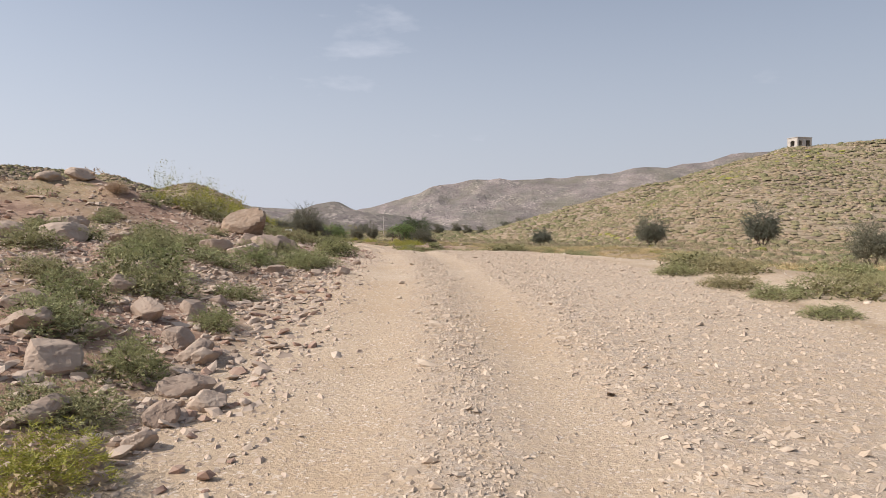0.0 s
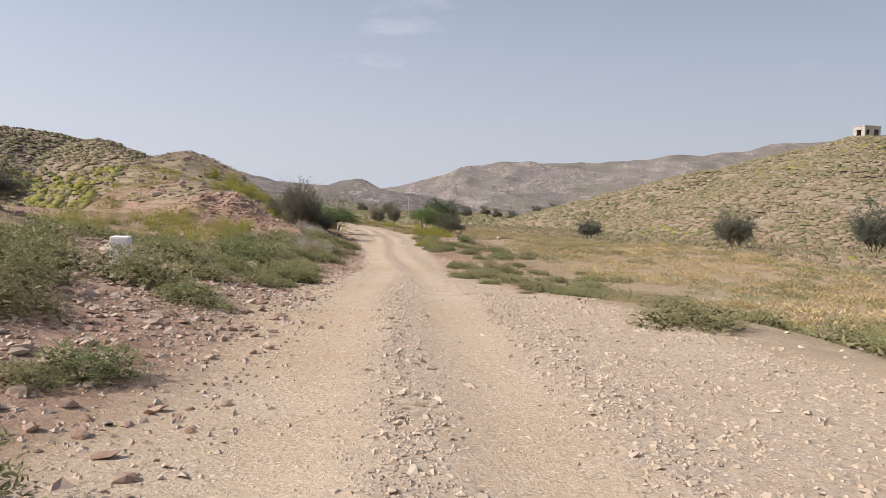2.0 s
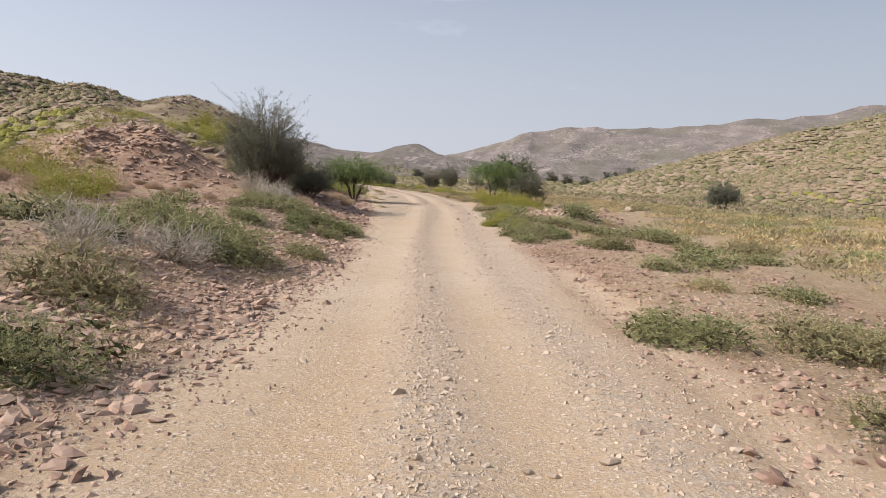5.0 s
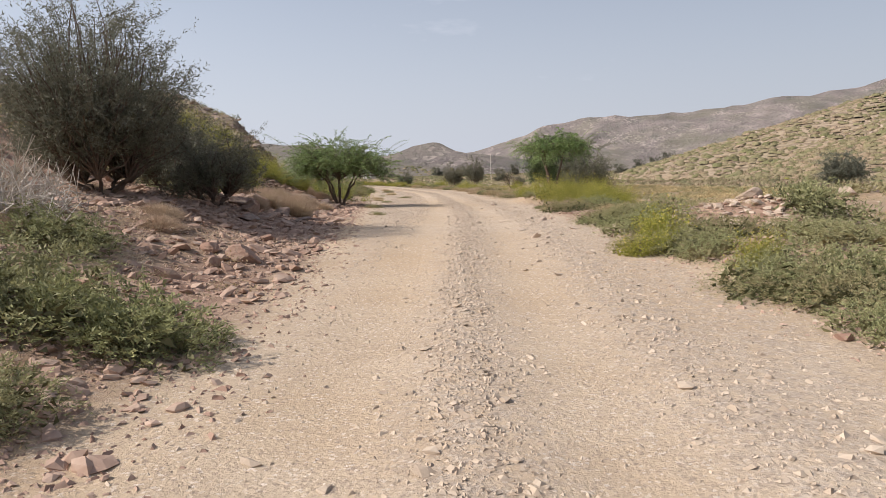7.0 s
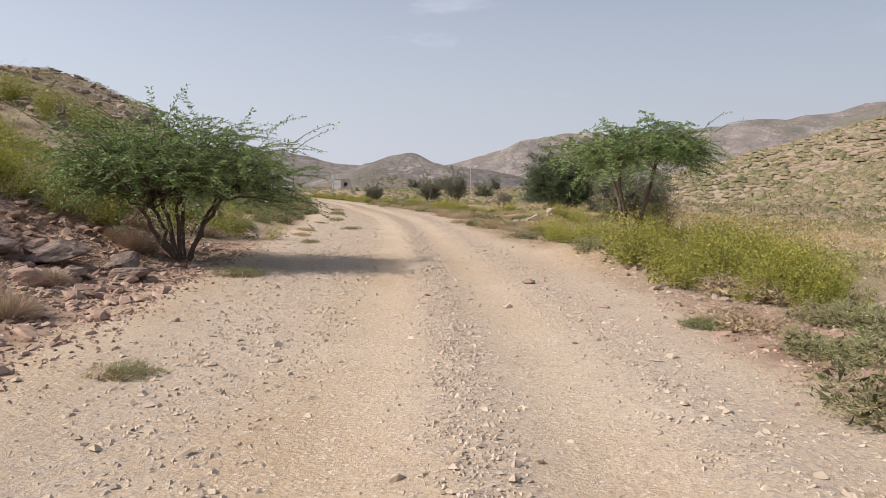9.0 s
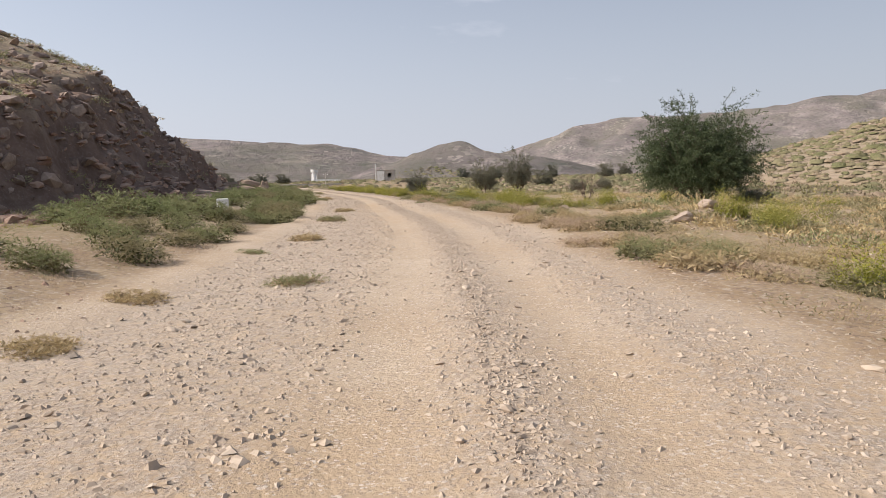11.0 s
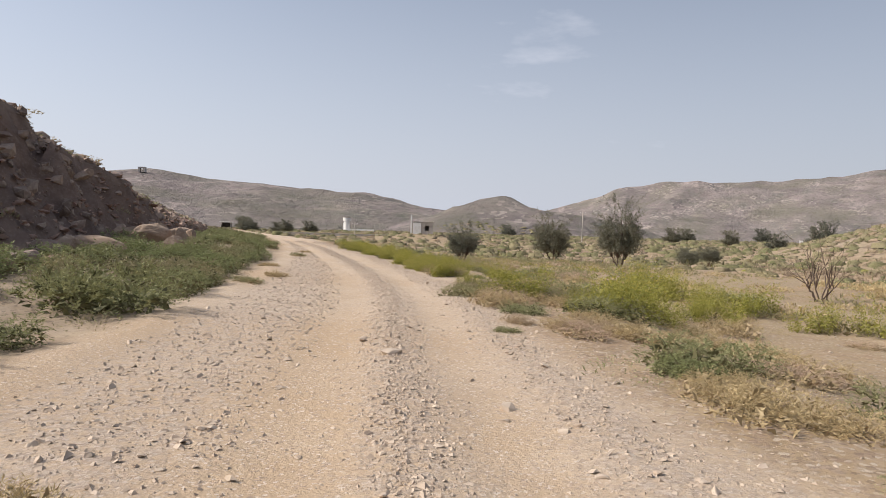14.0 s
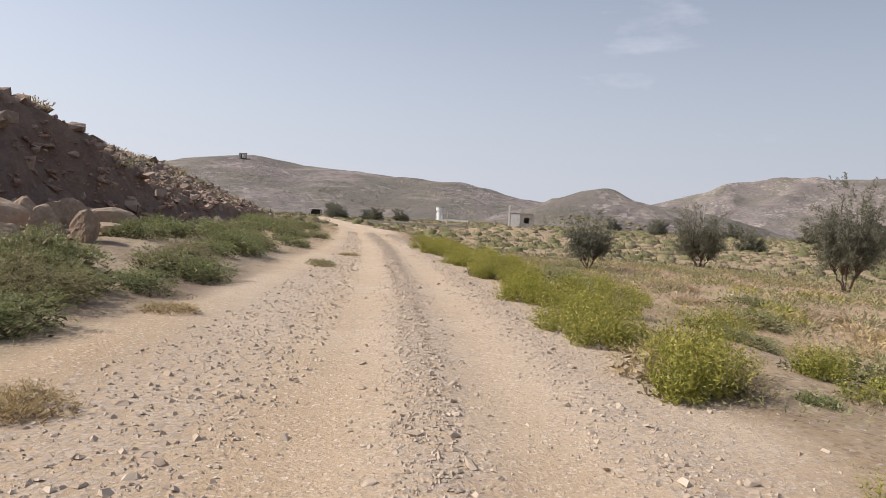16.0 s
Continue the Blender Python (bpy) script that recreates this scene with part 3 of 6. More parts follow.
def low_shrub(seed, R=1.0, H=0.5, sprigs=150, leaf=0.085, mat=None, name="shrub", inside=None, slim=0.4, k=9):
    """Sprawling shrub of several low humps: arching feathery sprays over a twiggy inside, by default coloured dark for
    shade.
    """
    own = np.random.default_rng(seed + 400)
    ob = new(name)
    m = 7
    a0 = 2 * math.pi * (np.arange(m) + own.uniform(-0.3, 0.3, m)) / (m - 1)
    c0 = R * np.where(np.arange(m) == 0, 0.1, own.uniform(0.40, 0.66, m))
    hump = np.stack([np.cos(a0) * c0, np.sin(a0) * c0 * 0.85], -1)
    wide = R * own.uniform(0.30, 0.46, m)
    tall = H * own.uniform(0.55, 1.1, m) * np.where(np.arange(m) == 0, 1.1, 1.0)

    def dome_points(n, low, high, reach):
        i = own.choice(m, n, p=wide ** 2 / (wide ** 2).sum())
        a, q = own.uniform(0, 2 * math.pi, n), np.sqrt(own.uniform(0, 1, n))
        out = np.stack([np.cos(a), np.sin(a), 0 * a], -1)
        z = tall[i] * np.sqrt(1 - 0.92 * q * q) * own.uniform(low, high, n)
        at = np.concatenate([hump[i], z[:, None]], 1) + out * (q * wide[i] * reach)[:, None]
        return i, q, out, at

    i, q, out, start = dome_points(sprigs, 0.45, 0.85, 0.85)
    up = np.stack([0 * q, 0 * q, 1.05 - 0.75 * q], -1)
    way = unit(out * (0.35 + 0.6 * q)[:, None] + up + own.normal(0, 0.22, (sprigs, 3)))
    side = unit(np.cross(way, [0, 0, 1.0]) + own.normal(0, 0.2, way.shape))
    s = np.linspace(0.1, 1, k)
    size = own.uniform(0.45, 0.85, sprigs) * wide[i]
    pts = start[:, None] + way[:, None] * (s[None, :, None] * size[:, None, None])
    pts[..., 2] -= 0.45 * size[:, None] * s[None, :] ** 2
    flip = np.where(np.arange(k) % 2 == 0, 1.0, -1.0)
    d = (side[:, None] * flip[None, :, None] + way[:, None] * 0.8).reshape(-1, 3) + own.normal(0, 0.35, (sprigs * k, 3))
    pts = pts.reshape(-1, 3)
    pts[:, 2] = np.maximum(pts[:, 2], 0.01)
    n = sprigs * k
    child("foliage", leaves_mesh("foliage", pts, d, own.uniform(0.7, 1.3, n) * leaf, own.uniform(0.75, 1.25, n) * leaf * slim, mat or M_SHRUB), ob)
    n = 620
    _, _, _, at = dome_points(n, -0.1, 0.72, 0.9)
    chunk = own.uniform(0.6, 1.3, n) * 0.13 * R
    child("inner_mass", leaves_mesh("inner_mass", at, own.normal(0, 1, (n, 3)) * [1, 1, 0.5] + [0, 0, 0.2], chunk, chunk * 0.5, inside or M_SHADE_CORE), ob, kind="stuff")
    return ob


def flower_bush(seed, R=0.7, H=0.8, stems=85, leaf=0.07):
    """Clumps of upright leafy stalks of uneven height, with small yellow flowers at the top."""
    own = np.random.default_rng(seed + 700)
    ob = new("flowering_bush")
    n, k, m = int(stems * 1.5), 15, 6
    clump = own.normal(0, 0.42, (m, 2)) * R
    grow = own.uniform(0.55, 1.1, m)
    i = own.integers(0, m, n)
    ang, rad = own.uniform(0, 2 * math.pi, n), R * 0.42 * np.sqrt(own.uniform(0, 1, n))
    foot = np.stack([clump[i, 0] + np.cos(ang) * rad * 0.5, clump[i, 1] + np.sin(ang) * rad * 0.5, np.zeros(n)], -1)
    lean = np.stack([np.cos(ang) * rad * 0.7, np.sin(ang) * rad * 0.7, H * grow[i] * own.uniform(0.6, 1.1, n)], -1) + own.normal(0, 0.05, (n, 3))
    s = np.linspace(0.12, 1, k)
    pts = (foot[:, None] + lean[:, None] * s[None, :, None]).reshape(-1, 3) + own.normal(0, 0.015, (n * k, 3))
    d = own.normal(0, 1, (n * k, 3)) * [1, 1, 0.5] + [0, 0, 0.7]
    size = np.tile(1.25 - 0.6 * s, n) * own.uniform(0.7, 1.3, n * k) * leaf
    child("foliage", leaves_mesh("foliage", pts, d, size, size * 0.42, M_YELLOW_LEAF), ob)
    tips = np.repeat(foot + lean, 3, 0) + own.normal(0, 0.03, (3 * n, 3))
    tips = tips[own.uniform(size=3 * n) < 0.2]
    child("blossom", leaves_mesh("blossom", tips, own.normal(0, 1, tips.shape) + [0, 0, 0.6], np.full(len(tips), 0.03), np.full(len(tips), 0.024), M_FLOWER), ob, "small yellow flowers", "stuff")
    # dark sprigs put the shade low in the bush into colour
    dome("inner_mass", R * 0.75, H * 0.5, M_SHADE_CORE, seed, ob, 500)
    return ob


def dry_bush(seed, R=0.6, H=0.45, mat=None, name="dry_bush", sprigs=170, leaf=0.055):
    """A dead cushion of fine dry sprigs over a straw-coloured inside."""
    return low_shrub(seed, R, H, int(sprigs * 2.4), leaf * 0.62, mat or M_DRY, name, M_DRY_CORE, 0.22, 12)


def dry_grass(seed, R=0.5, H=0.5, blades=1500, mat=None):
    """A dome of dead grass: thin curved blades that fan out from one root."""
    ob = new("dry_grass_tuft")
    n = blades
    a, q = rng.uniform(0, 2 * math.pi, n), np.sqrt(rng.uniform(0, 1, n))
    tip = np.stack([np.cos(a) * q * R, np.sin(a) * q * R, H * np.sqrt(1 - 0.8 * q * q) * rng.uniform(0.45, 1.1, n)], -1) + rng.normal(0, 0.03, (n, 3))
    foot = np.stack([np.cos(a) * q * R * 0.35, np.sin(a) * q * R * 0.35, 0 * a - 0.02], -1)
    k = rng.uniform(0.0, 0.45, (n, 1))
    start = foot + (tip - foot) * k + np.stack([0 * a, 0 * a, 0.12 * H * k[:, 0]], -1)
    d = tip - start
    child("foliage", leaves_mesh("foliage", start, d, np.linalg.norm(d, axis=1), rng.uniform(0.004, 0.008, n), mat or M_DRY), ob, kind="stuff")
    dome("inner_mass", R * 0.45, H * 0.4, M_DRY_CORE, seed, ob)
    return ob


def bare_shrub(seed, R=0.9, H=0.7, stems=70):
    """Leafless tangled twigs that fan out from one root."""
    ob = new("dead_shrub")
    rods = []
    for i in range(stems):
        a, q = rng.uniform(0, 2 * math.pi), rng.uniform(0.2, 1)
        tip = np.array([math.cos(a) * q * R, math.sin(a) * q * R, H * (1.1 - 0.55 * q) * rng.uniform(0.6, 1.1)])
        path = bend((0.1 * math.cos(a), 0.1 * math.sin(a), 0), tip, rng.uniform(0, 0.3), 5)
        path[1:] += rng.normal(0, 0.035, (4, 3))
        rods.append(rod(path, np.linspace(0.012, 0.004, 5), 3))
        for j in range(6):
            p = path[rng.integers(2, 5)]
            rods.append(rod([p, p + rng.normal(0, 0.13, 3) + [0, 0, 0.08]], [0.006, 0.003], 3))
    child("branchwork", rods_mesh("branchwork", rods, M_PALE_TWIG), ob, kind="stuff")
    return ob


def tree(seed, H, W, low, twigs, per, leaf, thin, mat, stems=5, upright=0.3, droop=0.25, wisps=0, name="tree", trunk=0.055):
    """Several crooked stems from one root, limbs that fork, and a loose crown of small leaves."""
    own = np.random.default_rng(seed)
    ob = new(name)
    heads = []
    for s in range(stems):
        a = 2 * math.pi * (s + own.uniform(-0.3, 0.3)) / stems
        top = np.array([math.cos(a) * W * 0.13, math.sin(a) * W * 0.13, low * own.uniform(0.95, 1.25)])
        path = bend((math.cos(a) * 0.07, math.sin(a) * 0.07, -0.12), top, 0.12, 7) + np.concatenate([np.zeros((1, 3)), own.normal(0, 0.03, (6, 3))])
        child("stem", rods_mesh("stem", [rod(path, np.linspace(trunk, trunk * 0.6, 7))], M_BARK), ob)
        heads.append(top)
    heads = np.array(heads)
    limbs, base, way, seg = [], [], [], []
    n_limb = max(10, twigs // 9)
    for i in range(n_limb):
        a, q = own.uniform(0, 2 * math.pi), own.uniform(0, 1) ** 0.5
        up = own.uniform(0, 1)
        end = np.array([math.cos(a) * W * 0.40 * q, math.sin(a) * W * 0.40 * q, low + (H - low) * (0.12 + 0.78 * up * math.sqrt(max(0.05, 1 - 0.75 * q * q)))])
        h = heads[np.argmin(np.linalg.norm(heads[:, :2] - end[:2] * 0.5, axis=1) + own.uniform(0, 0.25 * W, len(heads)))]
        path = bend(h, end, own.uniform(0.0, 0.35), 6)
        path[1:-1] += own.normal(0, 0.04, (4, 3))
        limbs.append(rod(path, np.linspace(trunk * 0.5, 0.008, 6), 4))
        for j in range(max(1, twigs // n_limb)):
            s0 = path[own.integers(2, 6)] + own.normal(0, 0.10, 3) * W * 0.25
            out = unit(np.array([s0[0], s0[1], 0.0]) + 1e-6)
            d = out * own.uniform(0.2, 1.0) + own.normal(0, 0.45, 3) + np.array([0, 0, upright])
            base.append(s0), way.append(d / np.linalg.norm(d)), seg.append(own.uniform(0.10, 0.20) * W)
    for i in range(wisps):      # long thin shoots past the crown
        a = own.uniform(0, 2 * math.pi)
        s0 = np.array([math.cos(a) * W * 0.30, math.sin(a) * W * 0.30, low + (H - low) * own.uniform(0.5, 0.85)])
        d = np.array([math.cos(a) * 0.9, math.sin(a) * 0.9, own.uniform(0.3, 1.1)])
        base.append(s0), way.append(d / np.linalg.norm(d)), seg.append(own.uniform(0.22, 0.34) * W)
    base, way, seg = np.array(base), np.array(way), np.array(seg)
    s = np.linspace(0.0, 1, per)
    pts = base[:, None] + way[:, None] * (s[None, :, None] * seg[:, None, None])
    pts[..., 2] -= droop * seg[:, None] * s[None, :] ** 2
    for i in range(0, len(base), 4):
        limbs.append(rod(pts[i, :: max(1, per // 4)], np.linspace(0.007, 0.003, len(pts[i, :: max(1, per // 4)])), 3))
    child("branchwork", rods_mesh("branchwork", limbs, M_BARK), ob, kind="stuff")
    m = len(base) * per
    pts = pts.reshape(-1, 3) + own.normal(0, 0.018 * W ** 0.5, (m, 3))
    d = np.repeat(way, per, 0) * 0.6 + own.normal(0, 0.7, (m, 3)) - np.array([0, 0, droop])
    child("crown", leaves_mesh("crown", pts, d, own.uniform(0.7, 1.3, m) * leaf, own.uniform(0.7, 1.3, m) * thin, mat), ob)
    return ob


def umbrella_tree(seed, H, W, bare, mat, stems=6, limbs=64, twigs=640, per=34, leaf=0.06, thin=0.02, wisps=26, droop=0.2):
    """Thin crooked stems that spread from one root under a wide flat crown of feathery twigs."""
    own = np.random.default_rng(seed)
    ob = new("mesquite_tree")
    heads = []
    for s in range(stems):
        a = 2 * math.pi * (s + own.uniform(-0.3, 0.3)) / stems
        r = W * own.uniform(0.07, 0.17)
        path = bend((math.cos(a) * 0.06, math.sin(a) * 0.06, -0.12), (math.cos(a) * r, math.sin(a) * r, bare * own.uniform(1.05, 1.5)), 0.1, 8)
        path[1:] += own.normal(0, 0.025, (7, 3))
        child("stem", rods_mesh("stem", [rod(path, np.linspace(0.062, 0.034, 8))], M_BARK), ob)
        heads.append(path[-1])
    heads = np.array(heads)
    rods, base, way, seg = [], [], [], []
    for i in range(limbs):
        a, q = own.uniform(0, 2 * math.pi), own.uniform(0.05, 1) ** 0.6
        q *= 0.85 + 0.15 * math.sin(3 * a + seed)
        floor_z, roof_z = bare * (1.05 - 0.35 * q), H * (0.90 - 0.34 * q * q)
        end = np.array([math.cos(a) * W * 0.40 * q, math.sin(a) * W * 0.40 * q, floor_z + (roof_z - floor_z) * own.uniform(0.25, 1.0) ** 0.7])
        h = heads[np.argmin(np.linalg.norm(heads[:, :2] - end[:2] * 0.4, axis=1) + own.uniform(0, 0.12 * W, len(heads)))]
        path = bend(h, end, own.uniform(0.05, 0.3), 8)
        path[1:-1] += own.normal(0, 0.035, (6, 3))
        rods.append(rod(path, np.linspace(0.030, 0.008, 8), 4))
        for j in range(max(1, twigs // limbs)):
            s0 = path[own.integers(3, 8)] + own.normal(0, 0.05, 3)
            out = np.array([math.cos(a), math.sin(a), 0.0])
            d = out * own.uniform(0.1, 0.9) + own.normal(0, 0.55, 3) * [1, 1, 0.5] + np.array([0, 0, 0.18])
            base.append(s0), way.append(d / np.linalg.norm(d)), seg.append(own.uniform(0.10, 0.19) * W)
    for i in range(wisps):      # long arching shoots that stand out of the crown
        a = own.uniform(0, 2 * math.pi)
        q = own.uniform(0.1, 0.36)
        s0 = np.array([math.cos(a) * W * q, math.sin(a) * W * q, H * own.uniform(0.62, 0.84)])
        d = np.array([math.cos(a) * own.uniform(0.4, 1.0), math.sin(a) * own.uniform(0.4, 1.0), own.uniform(0.25, 0.9)])
        base.append(s0), way.append(d / np.linalg.norm(d)), seg.append(own.uniform(0.18, 0.28) * W)
    base, way, seg = np.array(base), np.array(way), np.array(seg)
    s = np.linspace(0.04, 1, per)
    pts = base[:, None] + way[:, None] * (s[None, :, None] * seg[:, None, None])
    pts[..., 2] -= droop * seg[:, None] * s[None, :] ** 2
    step = max(1, per // 5)
    for i in range(len(base)):
        rods.append(rod(pts[i, ::step], np.linspace(0.007, 0.003, len(pts[i, ::step])), 3))
    child("branchwork", rods_mesh("branchwork", rods, M_BARK), ob, kind="stuff")
    # small leaves in two rows along each twig
    m = len(base) * per
    across = unit(np.cross(way, [0, 0, 1.0]) + own.normal(0, 0.25, way.shape))
    flip = np.where(np.arange(per) % 2 == 0, 1.0, -1.0)
    d = (across[:, None] * flip[None, :, None] + way[:, None] * 0.5).reshape(-1, 3) + own.normal(0, 0.30, (m, 3)) - [0, 0, 0.15]
    child("crown", leaves_mesh("crown", pts.reshape(-1, 3) + own.normal(0, 0.012, (m, 3)), d, own.uniform(0.7, 1.3, m) * leaf, own.uniform(0.7, 1.3, m) * thin, mat), ob)
    return ob


def put_all(proto, spots, label, category, group, kind="", lie=False):
    """The first spot takes the thing itself, at its own size; the others take copies. spots: x, y, turn, size, squash."""
    done = []
    xs, ys = np.array([s[0] for s in spots]), np.array([s[1] for s in spots])
    zs = land(xs, ys)[0]
    if lie:
        ex, ey = land(xs - 0.4, ys)[0] - land(xs + 0.4, ys)[0], land(xs, ys - 0.4)[0] - land(xs, ys + 0.4)[0]
    tagged(proto, label, category, group, kind)
    for i, (x, y, turn, size, squash) in enumerate(spots):
        m = pose(x, y, zs[i] - 0.02, 0, 0, turn)
        if lie:     # low plants follow the slope that they grow on
            m = Matrix.Translation(m.translation) @ Vector((0, 0, 1)).rotation_difference(Vector((ex[i], ey[i], 0.8))).to_matrix().to_4x4() @ m.to_3x3().to_4x4()
        if i:
            done.append(copy_thing(proto, m @ Matrix.Diagonal((size, size, size * squash, 1))))
        else:
            proto.matrix_basis = m
            done.append(proto)
    return done


def stones_mesh(name, xs, ys, size, mat, sink=0.25, rough=False, tiny=False, tall=1.0):
    """Loose stones, each its own uneven lump, on the ground."""
    n = len(xs)
    zs = land(xs, ys)[0]
    if rough:
        p = (1 + 5 ** 0.5) / 2
        v = unit(np.array([(-1, p, 0), (1, p, 0), (-1, -p, 0), (1, -p, 0), (0, -1, p), (0, 1, p), (0, -1, -p), (0, 1, -p), (p, 0, -1), (p, 0, 1), (-p, 0, -1), (-p, 0, 1)], float))
        f = np.array([(0, 11, 5), (0, 5, 1), (0, 1, 7), (0, 7, 10), (0, 10, 11), (1, 5, 9), (5, 11, 4), (11, 10, 2), (10, 7, 6), (7, 1, 8), (3, 9, 4), (3, 4, 2), (3, 2, 6), (3, 6, 8), (3, 8, 9), (4, 9, 5), (2, 4, 11), (6, 2, 10), (8, 6, 7), (9, 8, 1)])
    elif tiny:  # a splinter
        v = np.array([(1, 0.6, -0.6), (-1, 0.7, -0.6), (0, -1, -0.6), (0.1, 0.1, 1.0)], float)
        f = np.array([(0, 1, 3), (1, 2, 3), (2, 0, 3)])
    else:       # a flat-bottomed chip with a ridge
        v = np.array([(1, 0.7, -0.6), (-1, 0.8, -0.6), (-0.9, -0.8, -0.6), (0.9, -0.7, -0.6), (0.45, 0.1, 0.9), (-0.5, -0.1, 0.8)], float)
        f = np.array([(0, 1, 5), (0, 5, 4), (1, 2, 5), (2, 3, 4), (2, 4, 5), (3, 0, 4)])
    k = len(v)
    V = v[None] * rng.uniform(0.62, 1.3, (n, k, 1)) + rng.normal(0, 0.10, (n, k, 3))
    V = V * (np.stack([rng.uniform(0.7, 1.25, n), rng.uniform(0.55, 1.0, n), rng.uniform(0.28, 0.55, n) * tall], -1) * size[:, None] * 0.5)[:, None]
    a = rng.uniform(0, 2 * math.pi, n)
    tilt = rng.normal(0, 0.25, n)
    V = np.stack([V[..., 0], V[..., 1], V[..., 2] + V[..., 0] * tilt[:, None]], -1)
    c, s = np.cos(a)[:, None], np.sin(a)[:, None]
    V = np.stack([V[..., 0] * c - V[..., 1] * s, V[..., 0] * s + V[..., 1] * c, V[..., 2]], -1)
    V += np.stack([xs, ys, zs + size * (0.28 - sink)], -1)[:, None]
    F = (f[None] + (np.arange(n) * k)[:, None, None]).reshape(-1, 3)
    return faces_mesh(name, V, F, mat)


def boulder(seed, mat, flat=0.6, planes=9, depth=0.31):
    """A weathered broken rock, about a metre long, with blunt edges."""
    bm = bmesh.new()
    bmesh.ops.create_icosphere(bm, subdivisions=4, radius=0.5)
    o = Vector((seed * 3.7, seed * 1.3, 0))
    cuts = [Vector(unit(rng.normal(size=3))) for _ in range(planes)]
    for v in bm.verts:
        p = v.co.normalized()
        r = 0.5
        for c in cuts:      # broken faces
            q = p.dot(c)
            if q > 0.05:
                r = min(r, depth / q * (1 + 0.12 * math.sin(seed + c.x * 9)))
        r *= 1 + 0.07 * noise.noise(p * 2.5 + o) + 0.05 * noise.noise(p * 9 + o)
        v.co = Vector((p.x * r * 1.15, p.y * r * 0.85, p.z * r * flat))
    me = bpy.data.meshes.new("rock")
    for f in bm.faces:
        f.smooth = False
    bm.to_mesh(me)
    bm.free()
    me.materials.append(mat)
    return me


def tufts_mesh(name, xs, ys, R, H, blades, mat, width=0.05, fine=0.5):
    """Scattered small clumps of scrub or grass: a few leaves each, rooted on the ground."""
    n = len(xs)
    z = land(xs, ys)[0]
    a = rng.uniform(0, 2 * math.pi, (n, blades))
    q = np.sqrt(rng.uniform(0, 1, (n, blades)))
    up = H[:, None] * np.sqrt(1 - 0.9 * q * q) * rng.uniform(0.15, 0.85, (n, blades))
    foot = np.stack([np.cos(a) * q * R[:, None] * 0.85 + xs[:, None], np.sin(a) * q * R[:, None] * 0.85 + ys[:, None], up + z[:, None] - 0.02], -1)
    way = np.stack([np.cos(a) * q, np.sin(a) * q, 0.5 + 0 * a], -1) + rng.normal(0, 0.5, (n, blades, 3))
    way[..., 2] = np.abs(way[..., 2])
    size = R[:, None] * rng.uniform(0.6, 1.3, (n, blades)) * fine
    return leaves_mesh(name, foot.reshape(-1, 3), way.reshape(-1, 3), size.ravel(), (R[:, None] * width * rng.uniform(0.6, 1.4, (n, blades))).ravel(), mat)

def cushions_mesh(name, xs, ys, R, H, mat):
    """Scattered squat cushions of scrub: low uneven domes with twigs that stand out of them."""
    n, k = len(xs), 6
    z = land(xs, ys)[0]
    a = (np.arange(k) * 2 * math.pi / k)[None] + rng.uniform(0, 6.3, (n, 1)) + rng.normal(0, 0.15, (n, k))
    ring = lambda r, h: np.stack([xs[:, None] + np.cos(a) * R[:, None] * r * rng.uniform(0.7, 1.25, (n, k)), ys[:, None] + np.sin(a) * R[:, None] * r * rng.uniform(0.7, 1.25, (n, k)),
                                  z[:, None] + H[:, None] * h * rng.uniform(0.75, 1.25, (n, k))], -1)
    low = ring(1.0, 0.12)
    low[..., 2] -= 0.22 * H[:, None]
    top = np.stack([xs + rng.normal(0, 0.15, n) * R, ys + rng.normal(0, 0.15, n) * R, z + H * rng.uniform(0.8, 1.15, n)], -1)[:, None]
    V = np.concatenate([low, ring(0.72, 0.68), top], 1)
    j, q = np.arange(k), (np.arange(k) + 1) % k
    f = np.concatenate([np.stack([j, q, k + q], -1), np.stack([j, k + q, k + j], -1), np.stack([k + j, k + q, 0 * j + 2 * k], -1)])
    F = (f[None] + (np.arange(n) * (2 * k + 1))[:, None, None]).reshape(-1, 3)
    twig = np.repeat(V[:, k:].mean(1), 5, 0) + rng.normal(0, 0.45, (5 * n, 3)) * np.repeat(np.stack([R, R, 0.3 * H], -1), 5, 0)
    d = unit(rng.normal(0, 0.6, (5 * n, 3)) + [0, 0, 0.9])
    side = unit(np.cross(d, rng.normal(size=(5 * n, 3)))) * np.repeat(R, 5)[:, None] * 0.07
    sprig = np.stack([twig - side, twig + side, twig + d * np.repeat(R, 5)[:, None] * 0.42], 1)
    T = np.arange(15 * n).reshape(-1, 3) + len(V) * (2 * k + 1)
    return faces_mesh(name, np.concatenate([V.reshape(-1, 3), sprig.reshape(-1, 3)]), np.concatenate([F, T]), mat, flat=False)


# ---- plants, placed ----
def spots(points, size=(0.8, 1.2), squash=(0.8, 1.2)):
    return [(x, y, rng.uniform(0, 360), rng.uniform(*size), rng.uniform(*squash)) for x, y in points]


def verge(n, y0, y1, d0, d1, side, power=1.0, gap=0.0):
    """Random places beside the road: between d0 and d1 metres off its left (-1) or right (+1) edge."""
    out = []
    tries = 0
    while len(out) < n and tries < n * 40:
        tries += 1
        y = rng.uniform(y0, y1)
        d = d0 + (d1 - d0) * rng.uniform() ** power
        x = float(road_right(y)) + d if side > 0 else float(road_left(y)) - d
        if gap and any((x - a) ** 2 + (y - b) ** 2 < gap * gap for a, b in out):
            continue
        if any((x - a) ** 2 + (y - b) ** 2 < r * r for a, b, r in KEEP_CLEAR):
            continue
        out.append((x, y))
    return out


